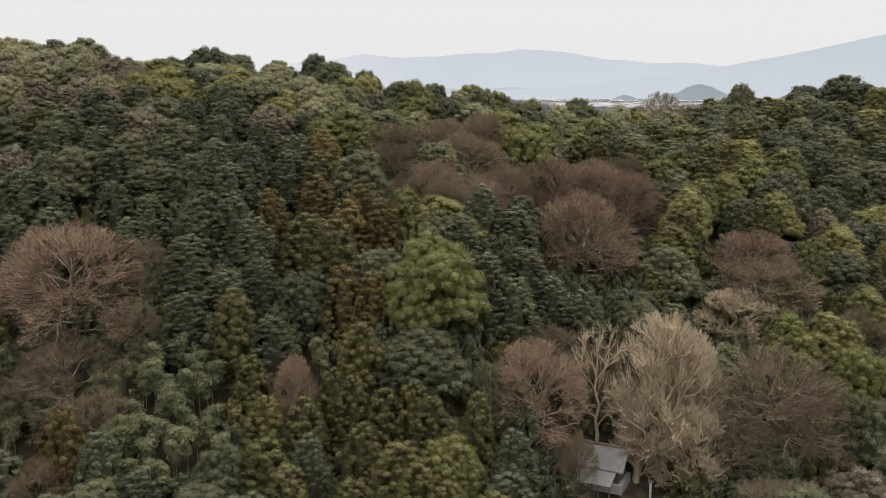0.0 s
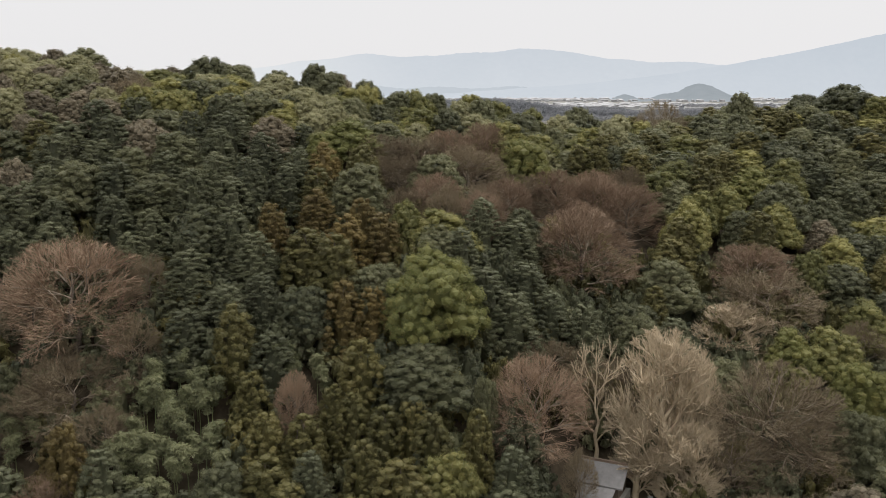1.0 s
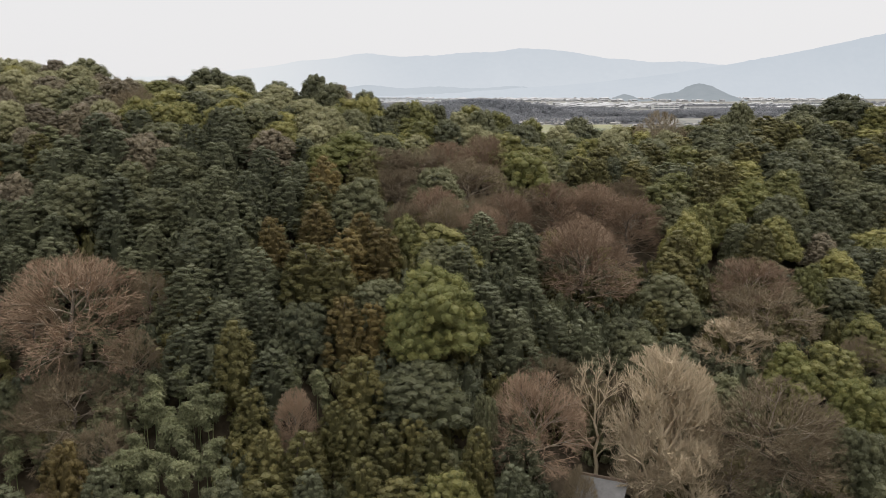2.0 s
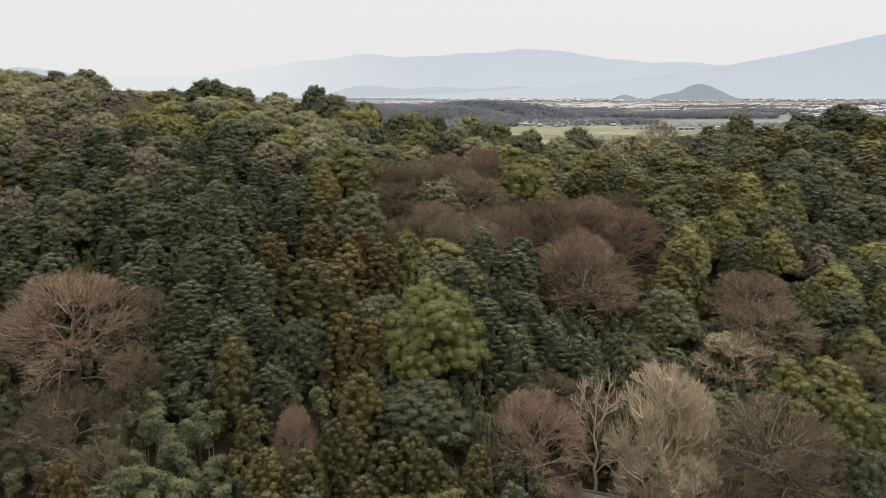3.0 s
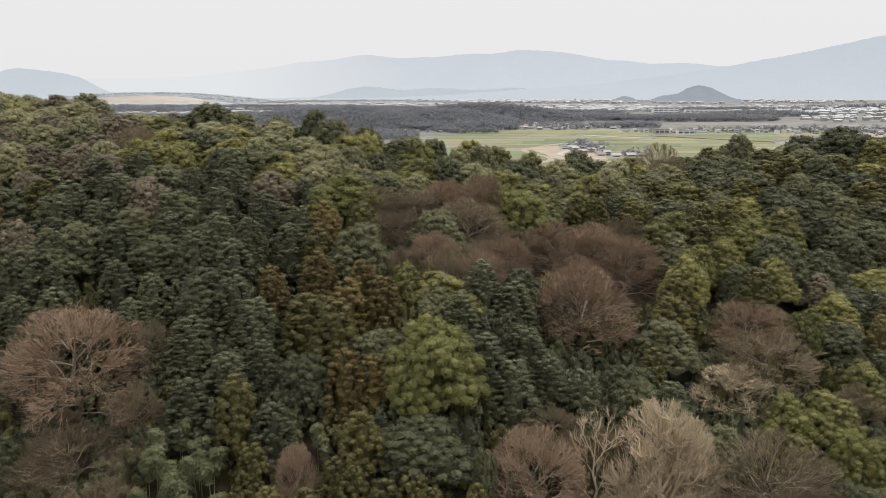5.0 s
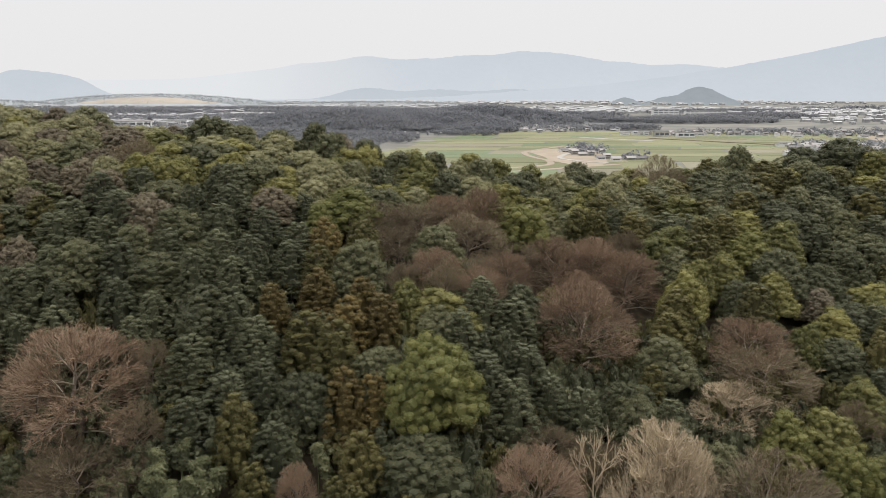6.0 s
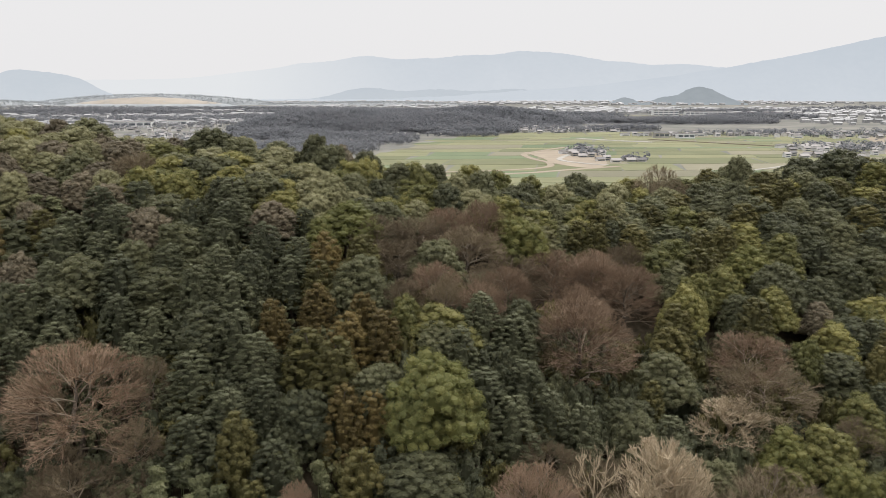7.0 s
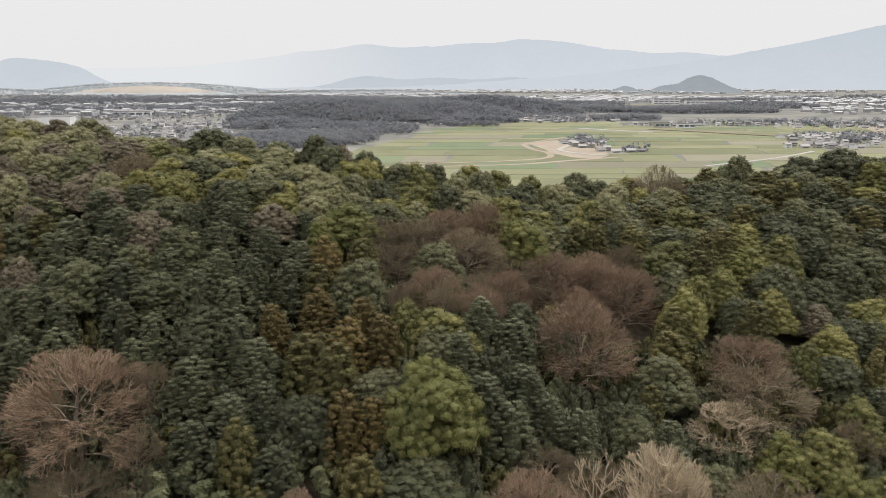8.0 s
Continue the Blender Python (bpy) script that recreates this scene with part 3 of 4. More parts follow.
def kind_at(x, y, r):
    """Which kind grows where on the hill."""
    n = noise.noise(Vector((x * 0.045, y * 0.045, 3.0)))
    if y < 107 and x < -24:
        return "blue" if r < 0.6 else "oak"
    if x < -40 and y < 130:
        return "grey" if r < 0.55 else "red" if r < 0.7 else "oak" if r < 0.85 else "blue"
    if y < 116 and x < -27:
        return "grey" if r < 0.2 else "oak" if r < 0.5 else "blue"
    if y < 121 and x < 7:
        return "cedar" if r < 0.8 else "blue"
    if y < 126 and 14 < x < 50:
        return "grey" if r < 0.8 else "oak"
    if 24 < x < 44 and 126 < y < 146:
        return "blue" if r < 0.5 else "oak" if r < 0.85 else "cedar"
    if -8 < x < 34 and 147 < y < 177:
        return "grey" if r < 0.5 else "red" if r < 0.75 else "oak"
    if -64 < x < -21 and y < 168 or 2 < x < 24 and y < 146:
        return "blue" if r < 0.86 else "oak" if r < 0.97 else "dull"
    if x < -2 and y < 160:
        return "rust" if r < 0.2 else "cedar" if r < 0.75 else "oak"
    if x > 60 and y > 166:
        return "oak" if r < 0.5 else "blue" if r < 0.75 else "camphor" if r < 0.85 else "cedar"
    if x < -60:
        return "dull" if r < 0.25 else "olive" if r < 0.75 else "oak" if r < 0.87 else "camphor"
    if x > 22:
        return "camphor" if r < 0.15 else "oak" if r < 0.5 else "cedar" if r < 0.75 else "blue" if r < 0.9 else "grey" if r < 0.95 else "dull"
    return "camphor" if r < 0.45 + 0.3 * n else "olive" if r < 0.72 else "oak" if r < 0.95 else "dull"


FILL = {"camphor": (12.5, 11.5), "bright": (11, 12), "oak": (12, 11.5), "blue": (8.6, 12), "cedar": (9.2, 13), "rust": (8.6, 12.5), "dull": (10.5, 11), "olive": (10.5, 11.5), "red": (10, 12), "grey": (10, 11)}
STEP = 6.1
# The rows short of 98 m are unseen, added to shade the front trees.
row, y = 0, 88.0
while y < 230:
    half = 0.5 * y + 10
    x = -half + (row % 2) * STEP / 2
    while x < half:
        px, py = x + rng.uniform(-1.7, 1.7), y + rng.uniform(-1.7, 1.7)
        r, s = rng.random(), rng.randrange(10 ** 6)
        k = kind_at(px, py, r)
        w, h = FILL[k]
        if all(((px - a) / (0.32 * c + 0.18 * w)) ** 2 + ((py - b) / ((0.42 * c + 1.5 if py < b and bare and c > 8 else 0.28 * c) + 0.2 * w)) ** 2 > 1 for a, b, c, bare in planted[:HEROES]) and not (12 < px < 36 and 94 < py < 121):
            u = rng.uniform(0.82, 1.15)
            low = 0.97 if py > 184 else 1.0
            plant(k, px, py, w * u, h * low * rng.uniform(0.86, 1.1), s)
        x += STEP
    y += STEP * 0.88
    row += 1

# the closed canopy along the crest
for y, x0, x1, h in ((184, -26, 40, 12), (191, -24, 40, 14.2), (203, -14, 66, 12.9), (215, 20, 80, 11.2), (226, 26, 78, 13)):
    x = x0
    while x < x1:
        plant(rng.choice(("oak", "camphor", "olive", "oak")), x + rng.uniform(-1.5, 1.5), y + rng.uniform(-2, 2), rng.uniform(8.5, 11), h * rng.uniform(0.88, 1.06), rng.randrange(10 ** 6))
        x += 6.6

# low evergreen shrubs that close the wood below the bare trees
for i in range(3):
    def make(root, i=i):
        part("crown", clump_crown("crown", 200 + i, M[("oak", "blue", "cedar")[i]], dome(2.4), 3.6, 42, 0.62, 15, 0.50), root)
        add_trunk(root, 200 + i, 2.6, 0.1, 1.6, M["bark"], 2)
    prototype("shrub", "understory_shrub", make)
LABELS["shrub"] = ("low dark evergreen shrub under the trees", "shrub")
trees = list(planted)
rng = random.Random(31)
shrubs, y = 0, 106.0
while y < 166 and shrubs < 280:
    x = -0.5 * y - 4 + rng.uniform(0, 4)
    while x < 0.5 * y + 4:
        px, py = x + rng.uniform(-1.5, 1.5), y + rng.uniform(-1.5, 1.5)
        near = min((px - a) ** 2 + (py - b) ** 2 for a, b, c, bare in trees)
        if near > 2.1 ** 2 and not (14 < px < 29 and 104 < py < 121) and shrubs < 280:
            plant("shrub", px, py, rng.uniform(6, 9), rng.uniform(4.5, 8), rng.randrange(10 ** 6))
            shrubs += 1
        x += 4.4
    y += 4.0

# bare thickets at the foot of the hill
for i in range(16):
    px, py = rng.uniform(-58, -40), rng.uniform(111, 124)
    if min((px - a) ** 2 + (py - b) ** 2 for a, b, c, bare in trees) > 2 and not (15 < px < 28 and 104 < py < 119):
        plant("thicket", px, py, rng.uniform(5, 8), rng.uniform(4, 6.5), rng.randrange(999))

# ---- the plain beyond the hill ----
M["field"] = plain_material("winter_field", (0.100, 0.104, 0.052), (0.160, 0.158, 0.085), 0.03, 0.9, 0.5)
M["green_field"] = plain_material("fresh_green_field", (0.075, 0.099, 0.052), (0.12, 0.142, 0.076), 0.03, 0.9, 0.4)
M["stubble"] = plain_material("stubble_field", (0.120, 0.112, 0.074), (0.165, 0.152, 0.104), 0.03, 0.9, 0.4)
M["earth"] = plain_material("bare_earth", (0.175, 0.145, 0.108), (0.28, 0.235, 0.18), 0.05, 0.95, 0.2)
M["tarmac"] = plain_material("pale_road", (0.20, 0.19, 0.17), (0.31, 0.295, 0.265), 0.05, 0.9, 0.1)
M["wall"] = plain_material("house_wall", (0.24, 0.23, 0.21), (0.50, 0.485, 0.455), 0.3, 0.8, 0.9)
M["roof"] = plain_material("tiled_roof", (0.11, 0.105, 0.105), (0.25, 0.235, 0.225), 0.4, 0.6, 0.9)
M["white"] = plain_material("pale_panel", (0.42, 0.42, 0.42), (0.62, 0.61, 0.60), 0.2, 0.6, 0.2)
M["glass"] = plain_material("window_glass", (0.04, 0.05, 0.06), (0.10, 0.11, 0.12), 0.5, 0.15, 0.2, spec=0.5)
M["tin"] = plain_material("grey_sheet_roof", (0.10, 0.096, 0.092), (0.18, 0.172, 0.165), 1.2, 0.8, 0.1, 0.1, spec=0.15)
M["timber"] = plain_material("weathered_timber", (0.06, 0.045, 0.035), (0.15, 0.11, 0.08), 3.0, 0.85, 0.2, 0.3)
# bare woods of the plain, with blue-grey haze mixed into the leaf colours
M["far_wood"] = leaf_material("hazed_winter_wood", (0.112, 0.120, 0.132), (0.162, 0.165, 0.176), (0.235, 0.226, 0.227), 0.1, 0.5, 0.016, 0.1)
# leaf colours lifted and blued: haze painted over the distant hill
M["far_hill"] = leaf_material("hazed_wooded_hill", (0.20, 0.215, 0.223), (0.25, 0.266, 0.272), (0.31, 0.32, 0.32), 0.1, 0.2, 0.02, 0.12)


def haze_glow_material(name, low, high, scale, clear=0.0):
    """The pale distance behind everything, with miles of haze painted into its glow."""
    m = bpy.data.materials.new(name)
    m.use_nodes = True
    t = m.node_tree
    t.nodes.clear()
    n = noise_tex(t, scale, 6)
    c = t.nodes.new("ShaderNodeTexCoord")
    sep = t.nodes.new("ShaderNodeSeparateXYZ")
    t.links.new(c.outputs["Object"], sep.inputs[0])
    painted_haze = maths(t, "SUBTRACT", 0.30, maths(t, "MULTIPLY", sep.outputs["Z"], 0.0018))  # painted haze, thicker low down
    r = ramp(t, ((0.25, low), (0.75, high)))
    fade = t.nodes.new("ShaderNodeMix")  # painted haze: the range sinks into the bright sky towards its low end
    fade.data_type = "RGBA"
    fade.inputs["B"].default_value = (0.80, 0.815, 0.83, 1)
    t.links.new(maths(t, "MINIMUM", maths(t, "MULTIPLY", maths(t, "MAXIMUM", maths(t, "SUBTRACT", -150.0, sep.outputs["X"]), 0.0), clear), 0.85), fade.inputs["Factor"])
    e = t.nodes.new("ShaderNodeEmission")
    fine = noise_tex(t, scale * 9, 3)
    mixed = maths(t, "ADD", maths(t, "ADD", maths(t, "MULTIPLY", n.outputs[0], 0.55), maths(t, "MULTIPLY", fine.outputs[0], 0.35)), painted_haze)
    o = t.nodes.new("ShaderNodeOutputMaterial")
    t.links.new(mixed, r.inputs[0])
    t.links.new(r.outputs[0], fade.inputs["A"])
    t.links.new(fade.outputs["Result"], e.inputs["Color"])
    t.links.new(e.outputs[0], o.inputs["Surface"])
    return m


def range_of_hills(name, y, peaks, material, label, low=0.0, step=14):
    """A wooded range: the crest is the top of several broad peaks (x, height, half width), and falls towards the plain."""
    xs = np.arange(-4100, 4101, step)
    crest = np.full(len(xs), low)
    for px, ph, pw in peaks:
        crest = np.maximum(crest, low + (ph - low) * np.exp(-np.abs((xs - px) / pw) ** 1.7))
    crest = np.convolve(np.pad(crest, 8, mode="edge"), np.ones(17) / 17, "valid")
    v, rows = [], 7
    for j in range(rows):
        f = j / (rows - 1)
        for x, c in zip(xs, crest):
            w = noise.noise(Vector((x * 0.006, y * 0.01 + j * 0.6, 1.0))) + 0.5 * noise.noise(Vector((x * 0.03, y * 0.01, j * 0.9)))
            v.append((x, y - 260 * (1 - f) + 30 * w * (1 - f), -3 + (c + 3 + (3.5 * w + 3.0 * noise.noise(Vector((x * 0.09, y, j * 1.3)))) * f) * f ** 0.8))
    n = len(xs)
    f = [(j * n + i, j * n + i + 1, (j + 1) * n + i + 1, (j + 1) * n + i) for j in range(rows - 1) for i in range(n - 1)]
    return tagged(new(name, mesh_of(name, v, f, material, True)), label, "mountains", "", "structure")


# These ranges glow; their pale blue is haze held in the emission colour.
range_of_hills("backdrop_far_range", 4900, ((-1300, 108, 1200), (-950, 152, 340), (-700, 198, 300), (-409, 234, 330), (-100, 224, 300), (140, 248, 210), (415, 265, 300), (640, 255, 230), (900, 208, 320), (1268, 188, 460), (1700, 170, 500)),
               haze_glow_material("far_range", (0.60, 0.645, 0.70), (0.65, 0.69, 0.74), 0.004, 0.0009), "pale blue hazy mountain range on the skyline", 96)
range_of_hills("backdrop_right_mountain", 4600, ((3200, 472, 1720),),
               haze_glow_material("right_mountain", (0.57, 0.62, 0.68), (0.62, 0.665, 0.72), 0.004), "hazy blue mountain slope rising from the plain", 0)
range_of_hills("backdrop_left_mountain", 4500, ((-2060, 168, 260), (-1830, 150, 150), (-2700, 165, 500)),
               haze_glow_material("left_mountain", (0.56, 0.61, 0.665), (0.605, 0.65, 0.70), 0.004), "low hazy blue hills on the skyline", 0)
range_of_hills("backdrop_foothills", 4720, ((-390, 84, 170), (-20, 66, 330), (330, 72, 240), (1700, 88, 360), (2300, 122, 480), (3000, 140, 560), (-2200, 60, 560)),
               haze_glow_material("foothills", (0.50, 0.55, 0.605), (0.56, 0.605, 0.655), 0.006), "grey-blue wooded foothills in haze", 0)


def far_trees(name, spots, material, label, seed, small=1.0):
    """Distant winter wood: low mounds covered with uneven crowns. spots: x, y, half widths, height, crowns."""
    rg = np.random.default_rng(seed)
    V, F, base = [], [], 0
    for cx, cy, rx, ry, hz, n in spots:
        n = int(n * 1.3)
        a, q = rg.uniform(0, 2 * np.pi, n), np.sqrt(rg.uniform(0, 1, n))
        size = rg.uniform(3.0, 6.5, n) * small
        at = np.stack((cx + rx * q * np.cos(a), cy + ry * q * np.sin(a), hz * (1 - q ** 2) + size * 0.8 + rg.uniform(0, 3.0, n)), axis=1)
        m = 18  # sprays in a crown
        d = unit(rg.normal(size=(n * m, 3)) + np.array((0, -0.15, 0.35)))
        p = np.repeat(at, m, axis=0) + d * np.repeat(size, m)[:, None] * np.array((0.8, 0.8, 0.75))
        v, f = leaves(rg, p, d * 0.55 + rg.normal(size=d.shape) * 0.25 + np.array((0, -0.25, 0.7)), 2.9 * small, 2.3 * small)
        V.append(v)
        F.extend((f + base).tolist())
        base += len(v)
        k = 28
        ring = [(cx, cy, hz)] + [(cx + rx * f * math.cos(2 * math.pi * i / k), cy + ry * f * math.sin(2 * math.pi * i / k), hz * (1 - f * f) - 0.5 * f) for f in (0.35, 0.65, 0.85, 1.03) for i in range(k)]
        V.append(np.array(ring))
        for i in range(k):
            F.append([base, base + 1 + i, base + 1 + (i + 1) % k])
            for j in range(3):
                o = base + 1 + j * k
                F.append([o + i, o + k + i, o + k + (i + 1) % k, o + (i + 1) % k])
        base += len(ring)
    return tagged(new(name, mesh_of(name, np.concatenate(V), F, material)), label, "woods", "", "stuff")


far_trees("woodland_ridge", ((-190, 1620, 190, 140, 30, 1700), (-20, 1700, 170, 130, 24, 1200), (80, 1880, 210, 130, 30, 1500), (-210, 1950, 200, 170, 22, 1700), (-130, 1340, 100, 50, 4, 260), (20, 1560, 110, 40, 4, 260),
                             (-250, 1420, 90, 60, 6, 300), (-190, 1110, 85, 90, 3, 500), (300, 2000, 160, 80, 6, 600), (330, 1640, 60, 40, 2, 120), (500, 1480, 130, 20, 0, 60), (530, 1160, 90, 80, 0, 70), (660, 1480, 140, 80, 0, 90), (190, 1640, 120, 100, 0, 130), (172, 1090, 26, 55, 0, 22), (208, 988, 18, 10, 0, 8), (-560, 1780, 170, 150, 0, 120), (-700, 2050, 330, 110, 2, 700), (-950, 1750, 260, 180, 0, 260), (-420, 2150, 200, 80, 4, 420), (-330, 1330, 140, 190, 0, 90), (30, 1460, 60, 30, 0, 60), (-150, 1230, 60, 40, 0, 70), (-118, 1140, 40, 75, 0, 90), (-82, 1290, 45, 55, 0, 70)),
          M["far_wood"], "winter woodland on a low ridge, hazed blue-grey", 3)
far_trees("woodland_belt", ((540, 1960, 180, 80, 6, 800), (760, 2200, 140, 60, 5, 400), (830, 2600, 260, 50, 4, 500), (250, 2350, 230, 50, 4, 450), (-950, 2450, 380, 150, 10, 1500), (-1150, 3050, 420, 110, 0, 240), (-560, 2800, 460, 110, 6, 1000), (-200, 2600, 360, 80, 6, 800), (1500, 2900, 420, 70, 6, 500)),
          M["far_wood"], "belts of bare trees among the houses, hazed grey", 4)
# The round hill glows as well: blue-grey haze is put into its emission.
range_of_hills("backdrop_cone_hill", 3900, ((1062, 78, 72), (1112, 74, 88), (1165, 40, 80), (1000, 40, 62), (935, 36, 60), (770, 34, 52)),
               haze_glow_material("cone_hill", (0.29, 0.325, 0.355), (0.36, 0.395, 0.425), 0.02), "round wooded hill standing in the hazy plain", -12, 5)
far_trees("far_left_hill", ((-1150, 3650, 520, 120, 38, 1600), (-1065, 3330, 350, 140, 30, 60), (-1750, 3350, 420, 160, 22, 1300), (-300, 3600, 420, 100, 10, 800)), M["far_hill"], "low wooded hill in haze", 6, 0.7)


def slab(name, corners, top, material, label, category, group="", kind=""):
    """A thin flat plot with an edge, its corners in order."""
    n = len(corners)
    v = [(x, y, top) for x, y in corners] + [(x, y, -1.0) for x, y in corners]
    f = [tuple(range(n))] + [(i, i + n, (i + 1) % n + n, (i + 1) % n) for i in range(n)]
    return tagged(new(name, mesh_of(name, v, f, material)), label, category, group, kind)


# winter rice fields: a sheared grid of plots with paths between them
rng = random.Random(21)
y0 = 600.0
while y0 < 1560:
    deep = rng.choice((24, 34, 46, 60, 72))
    y1 = y0 + deep - rng.uniform(0.8, 1.8)
    x = -160 + 0.25 * (y0 - 770) + rng.uniform(-20, 20)
    while x < 470 + 0.35 * (y0 - 770):
        w = rng.uniform(35, 150)
        lean = rng.uniform(4, 14)
        c = [(x, y0 + 0.06 * x), (x + w - 2, y0 + 0.06 * (x + w)), (x + w - 2 + lean, y1 + 0.06 * (x + w)), (x + lean, y1 + 0.06 * x)]
        dry = rng.random()
        kind, text = ("field", "flat winter field plot of short green growth") if dry < 0.70 else ("stubble", "flat plot of pale dry stubble") if dry < 0.84 else ("green_field", "flat plot of fresh green growth")
        slab("field", c, 0.15 + 0.1 * rng.random(), M[kind], text, "field", "field plots")
        x += w
    y0 += deep


def strip(name, points, width, top, material, label):
    """A road or path along points."""
    pts = [Vector((x, y, 0)) for x, y in points]
    v, f = [], []
    for i, p in enumerate(pts):
        d = (pts[min(i + 1, len(pts) - 1)] - pts[max(0, i - 1)]).normalized()
        n = Vector((-d.y, d.x, 0)) * width / 2
        v += [(p.x + n.x, p.y + n.y, top), (p.x - n.x, p.y - n.y, top), (p.x + n.x * 1.2, p.y + n.y * 1.2, -0.5), (p.x - n.x * 1.2, p.y - n.y * 1.2, -0.5)]
    for i in range(len(pts) - 1):
        a, b = 4 * i, 4 * i + 4
        f += [(a, a + 1, b + 1, b), (a + 2, a, b, b + 2), (a + 1, a + 3, b + 3, b + 1)]
    return tagged(new(name, mesh_of(name, v, f, material)), label, "road", "", "structure")


def bend(points, n=6):
    """Rounds a line through points."""
    out = []
    P = [points[0]] + list(points) + [points[-1]]
    for i in range(1, len(P) - 2):
        for k in range(n):
            t = k / n
            out.append(tuple(0.5 * (2 * P[i][a] + (P[i + 1][a] - P[i - 1][a]) * t + (2 * P[i - 1][a] - 5 * P[i][a] + 4 * P[i + 1][a] - P[i + 2][a]) * t * t + (3 * P[i][a] - P[i - 1][a] - 3 * P[i + 1][a] + P[i + 2][a]) * t ** 3) for a in (0, 1)))
    return out + [points[-1]]


slab("earthworks", bend([(98, 1110), (150, 1150), (185, 1100), (178, 1000), (165, 925), (140, 905), (116, 960), (112, 1020), (98, 1110)], 5)[:-1], 0.34, M["earth"], "bare brown ground of an earthwork site", "bare ground", "", "structure")
strip("track_inner", bend([(150, 1075), (128, 1000), (150, 950), (170, 935)]), 6, 0.7, M["tarmac"], "pale dirt track on bare ground")
strip("track_bank", bend([(160, 1200), (120, 1130), (96, 1080), (100, 1010), (112, 960), (100, 905), (40, 868), (-40, 850)]), 7, 0.6, M["earth"], "curving brown bank beside the fields")
strip("track_bank_low", bend([(178, 920), (120, 880), (60, 842), (-60, 815)]), 8, 0.5, M["earth"], "brown earth bank along the fields")
strip("road_1", bend([(205, 1390), (250, 1340), (300, 1300)]), 9, 0.9, M["tarmac"], "pale raised road across the fields")
strip("road_2", bend([(310, 1370), (380, 1290), (470, 1195)]), 8, 0.8, M["litter"], "dark raised farm road across the fields")
strip("road_3", bend([(240, 830), (330, 905), (400, 985)]), 4, 0.7, M["tarmac"], "pale farm road at the foot of the hill")
slab("bare_plot", [(610, 1290), (760, 1260), (800, 1420), (660, 1440)], 0.3, M["earth"], "bare pinkish-brown plot beside the village", "bare ground", "", "structure")
slab("school_ground", [(420, 2080), (560, 2080), (600, 2420), (400, 2420)], 0.3, M["stubble"], "dry pale grass ground beside the school", "bare ground", "", "structure")
M["sand"] = plain_material("sandy_clearing", (0.20, 0.178, 0.15), (0.30, 0.268, 0.225), 0.03, 0.95, 0.1)
hill_v = [(-1065 + 350 * f * math.cos(a * math.pi / 10), 3330 + 140 * f * math.sin(a * math.pi / 10), 34 * (1 - f * f) + 2 - 5 * f) for f in (0.02, 0.35, 0.7, 1.0) for a in range(20)]
hill_f = [(20 * j + i, 20 * j + 20 + i, 20 * j + 20 + (i + 1) % 20, 20 * j + (i + 1) % 20) for j in range(3) for i in range(20)] + [tuple(range(20))]
tagged(new("cleared_slope", mesh_of("cleared_slope", hill_v, hill_f, M["sand"], True)), "pale sandy cleared slope on a low hill", "slope", "", "structure")


def box(v, f, x0, x1, y0, y1, z0, z1):
    b = len(v)
    v += [(x, y, z) for z in (z0, z1) for y in (y0, y1) for x in (x0, x1)]
    f += [tuple(b + i for i in q) for q in ((0, 2, 3, 1), (4, 5, 7, 6), (0, 1, 5, 4), (2, 6, 7, 3), (0, 4, 6, 2), (1, 3, 7, 5))]


def gable(v, f, L, W, z0, z1, over=0.5, thick=0.25):
    """A pitched roof with thickness, its ridge along x."""
    b = len(v)
    x0, x1, y = -L / 2 - over, L / 2 + over, W / 2 + over
    for x in (x0, x1):
        v += [(x, -y, z0), (x, 0, z1), (x, y, z0), (x, y, z0 - thick), (x, 0, z1 - thick), (x, -y, z0 - thick)]
    f += [(b, b + 1, b + 7, b + 6), (b + 1, b + 2, b + 8, b + 7), (b + 2, b + 3, b + 9, b + 8), (b + 3, b + 4, b + 10, b + 9), (b + 4, b + 5, b + 11, b + 10), (b + 5, b, b + 6, b + 11), (b, b + 5, b + 4, b + 3, b + 2, b + 1), (b + 6, b + 7, b + 8, b + 9, b + 10, b + 11)]


def house(name, L, W, H, rise, wall, roof, storeys):
    """A house: walls, pitched roof, windows in each storey of both long sides."""
    root = new(name)
    v, f = [], []
    box(v, f, -L / 2, L / 2, -W / 2, W / 2, -0.3, H)
    b = len(v)
    v += [(-L / 2, -W / 2, H), (-L / 2, W / 2, H), (-L / 2, 0, H + rise - 0.3), (L / 2, -W / 2, H), (L / 2, W / 2, H), (L / 2, 0, H + rise - 0.3)]
    f += [(b, b + 1, b + 2), (b + 3, b + 5, b + 4)]
    part("wall", mesh_of("wall", v, f, wall), root)
    v, f = [], []
    gable(v, f, L, W, H - 0.1, H + rise, 0.6)
    part("roof", mesh_of("roof", v, f, roof), root)
    for s in range(storeys):
        v, f = [], []
        box(v, f, -L * 0.36, L * 0.36, -W / 2 - 0.06, -W / 2 + 0.1, 0.9 + 2.8 * s, 2.1 + 2.8 * s)
        part("window", mesh_of("window", v, f, M["glass"]), root)
    return root


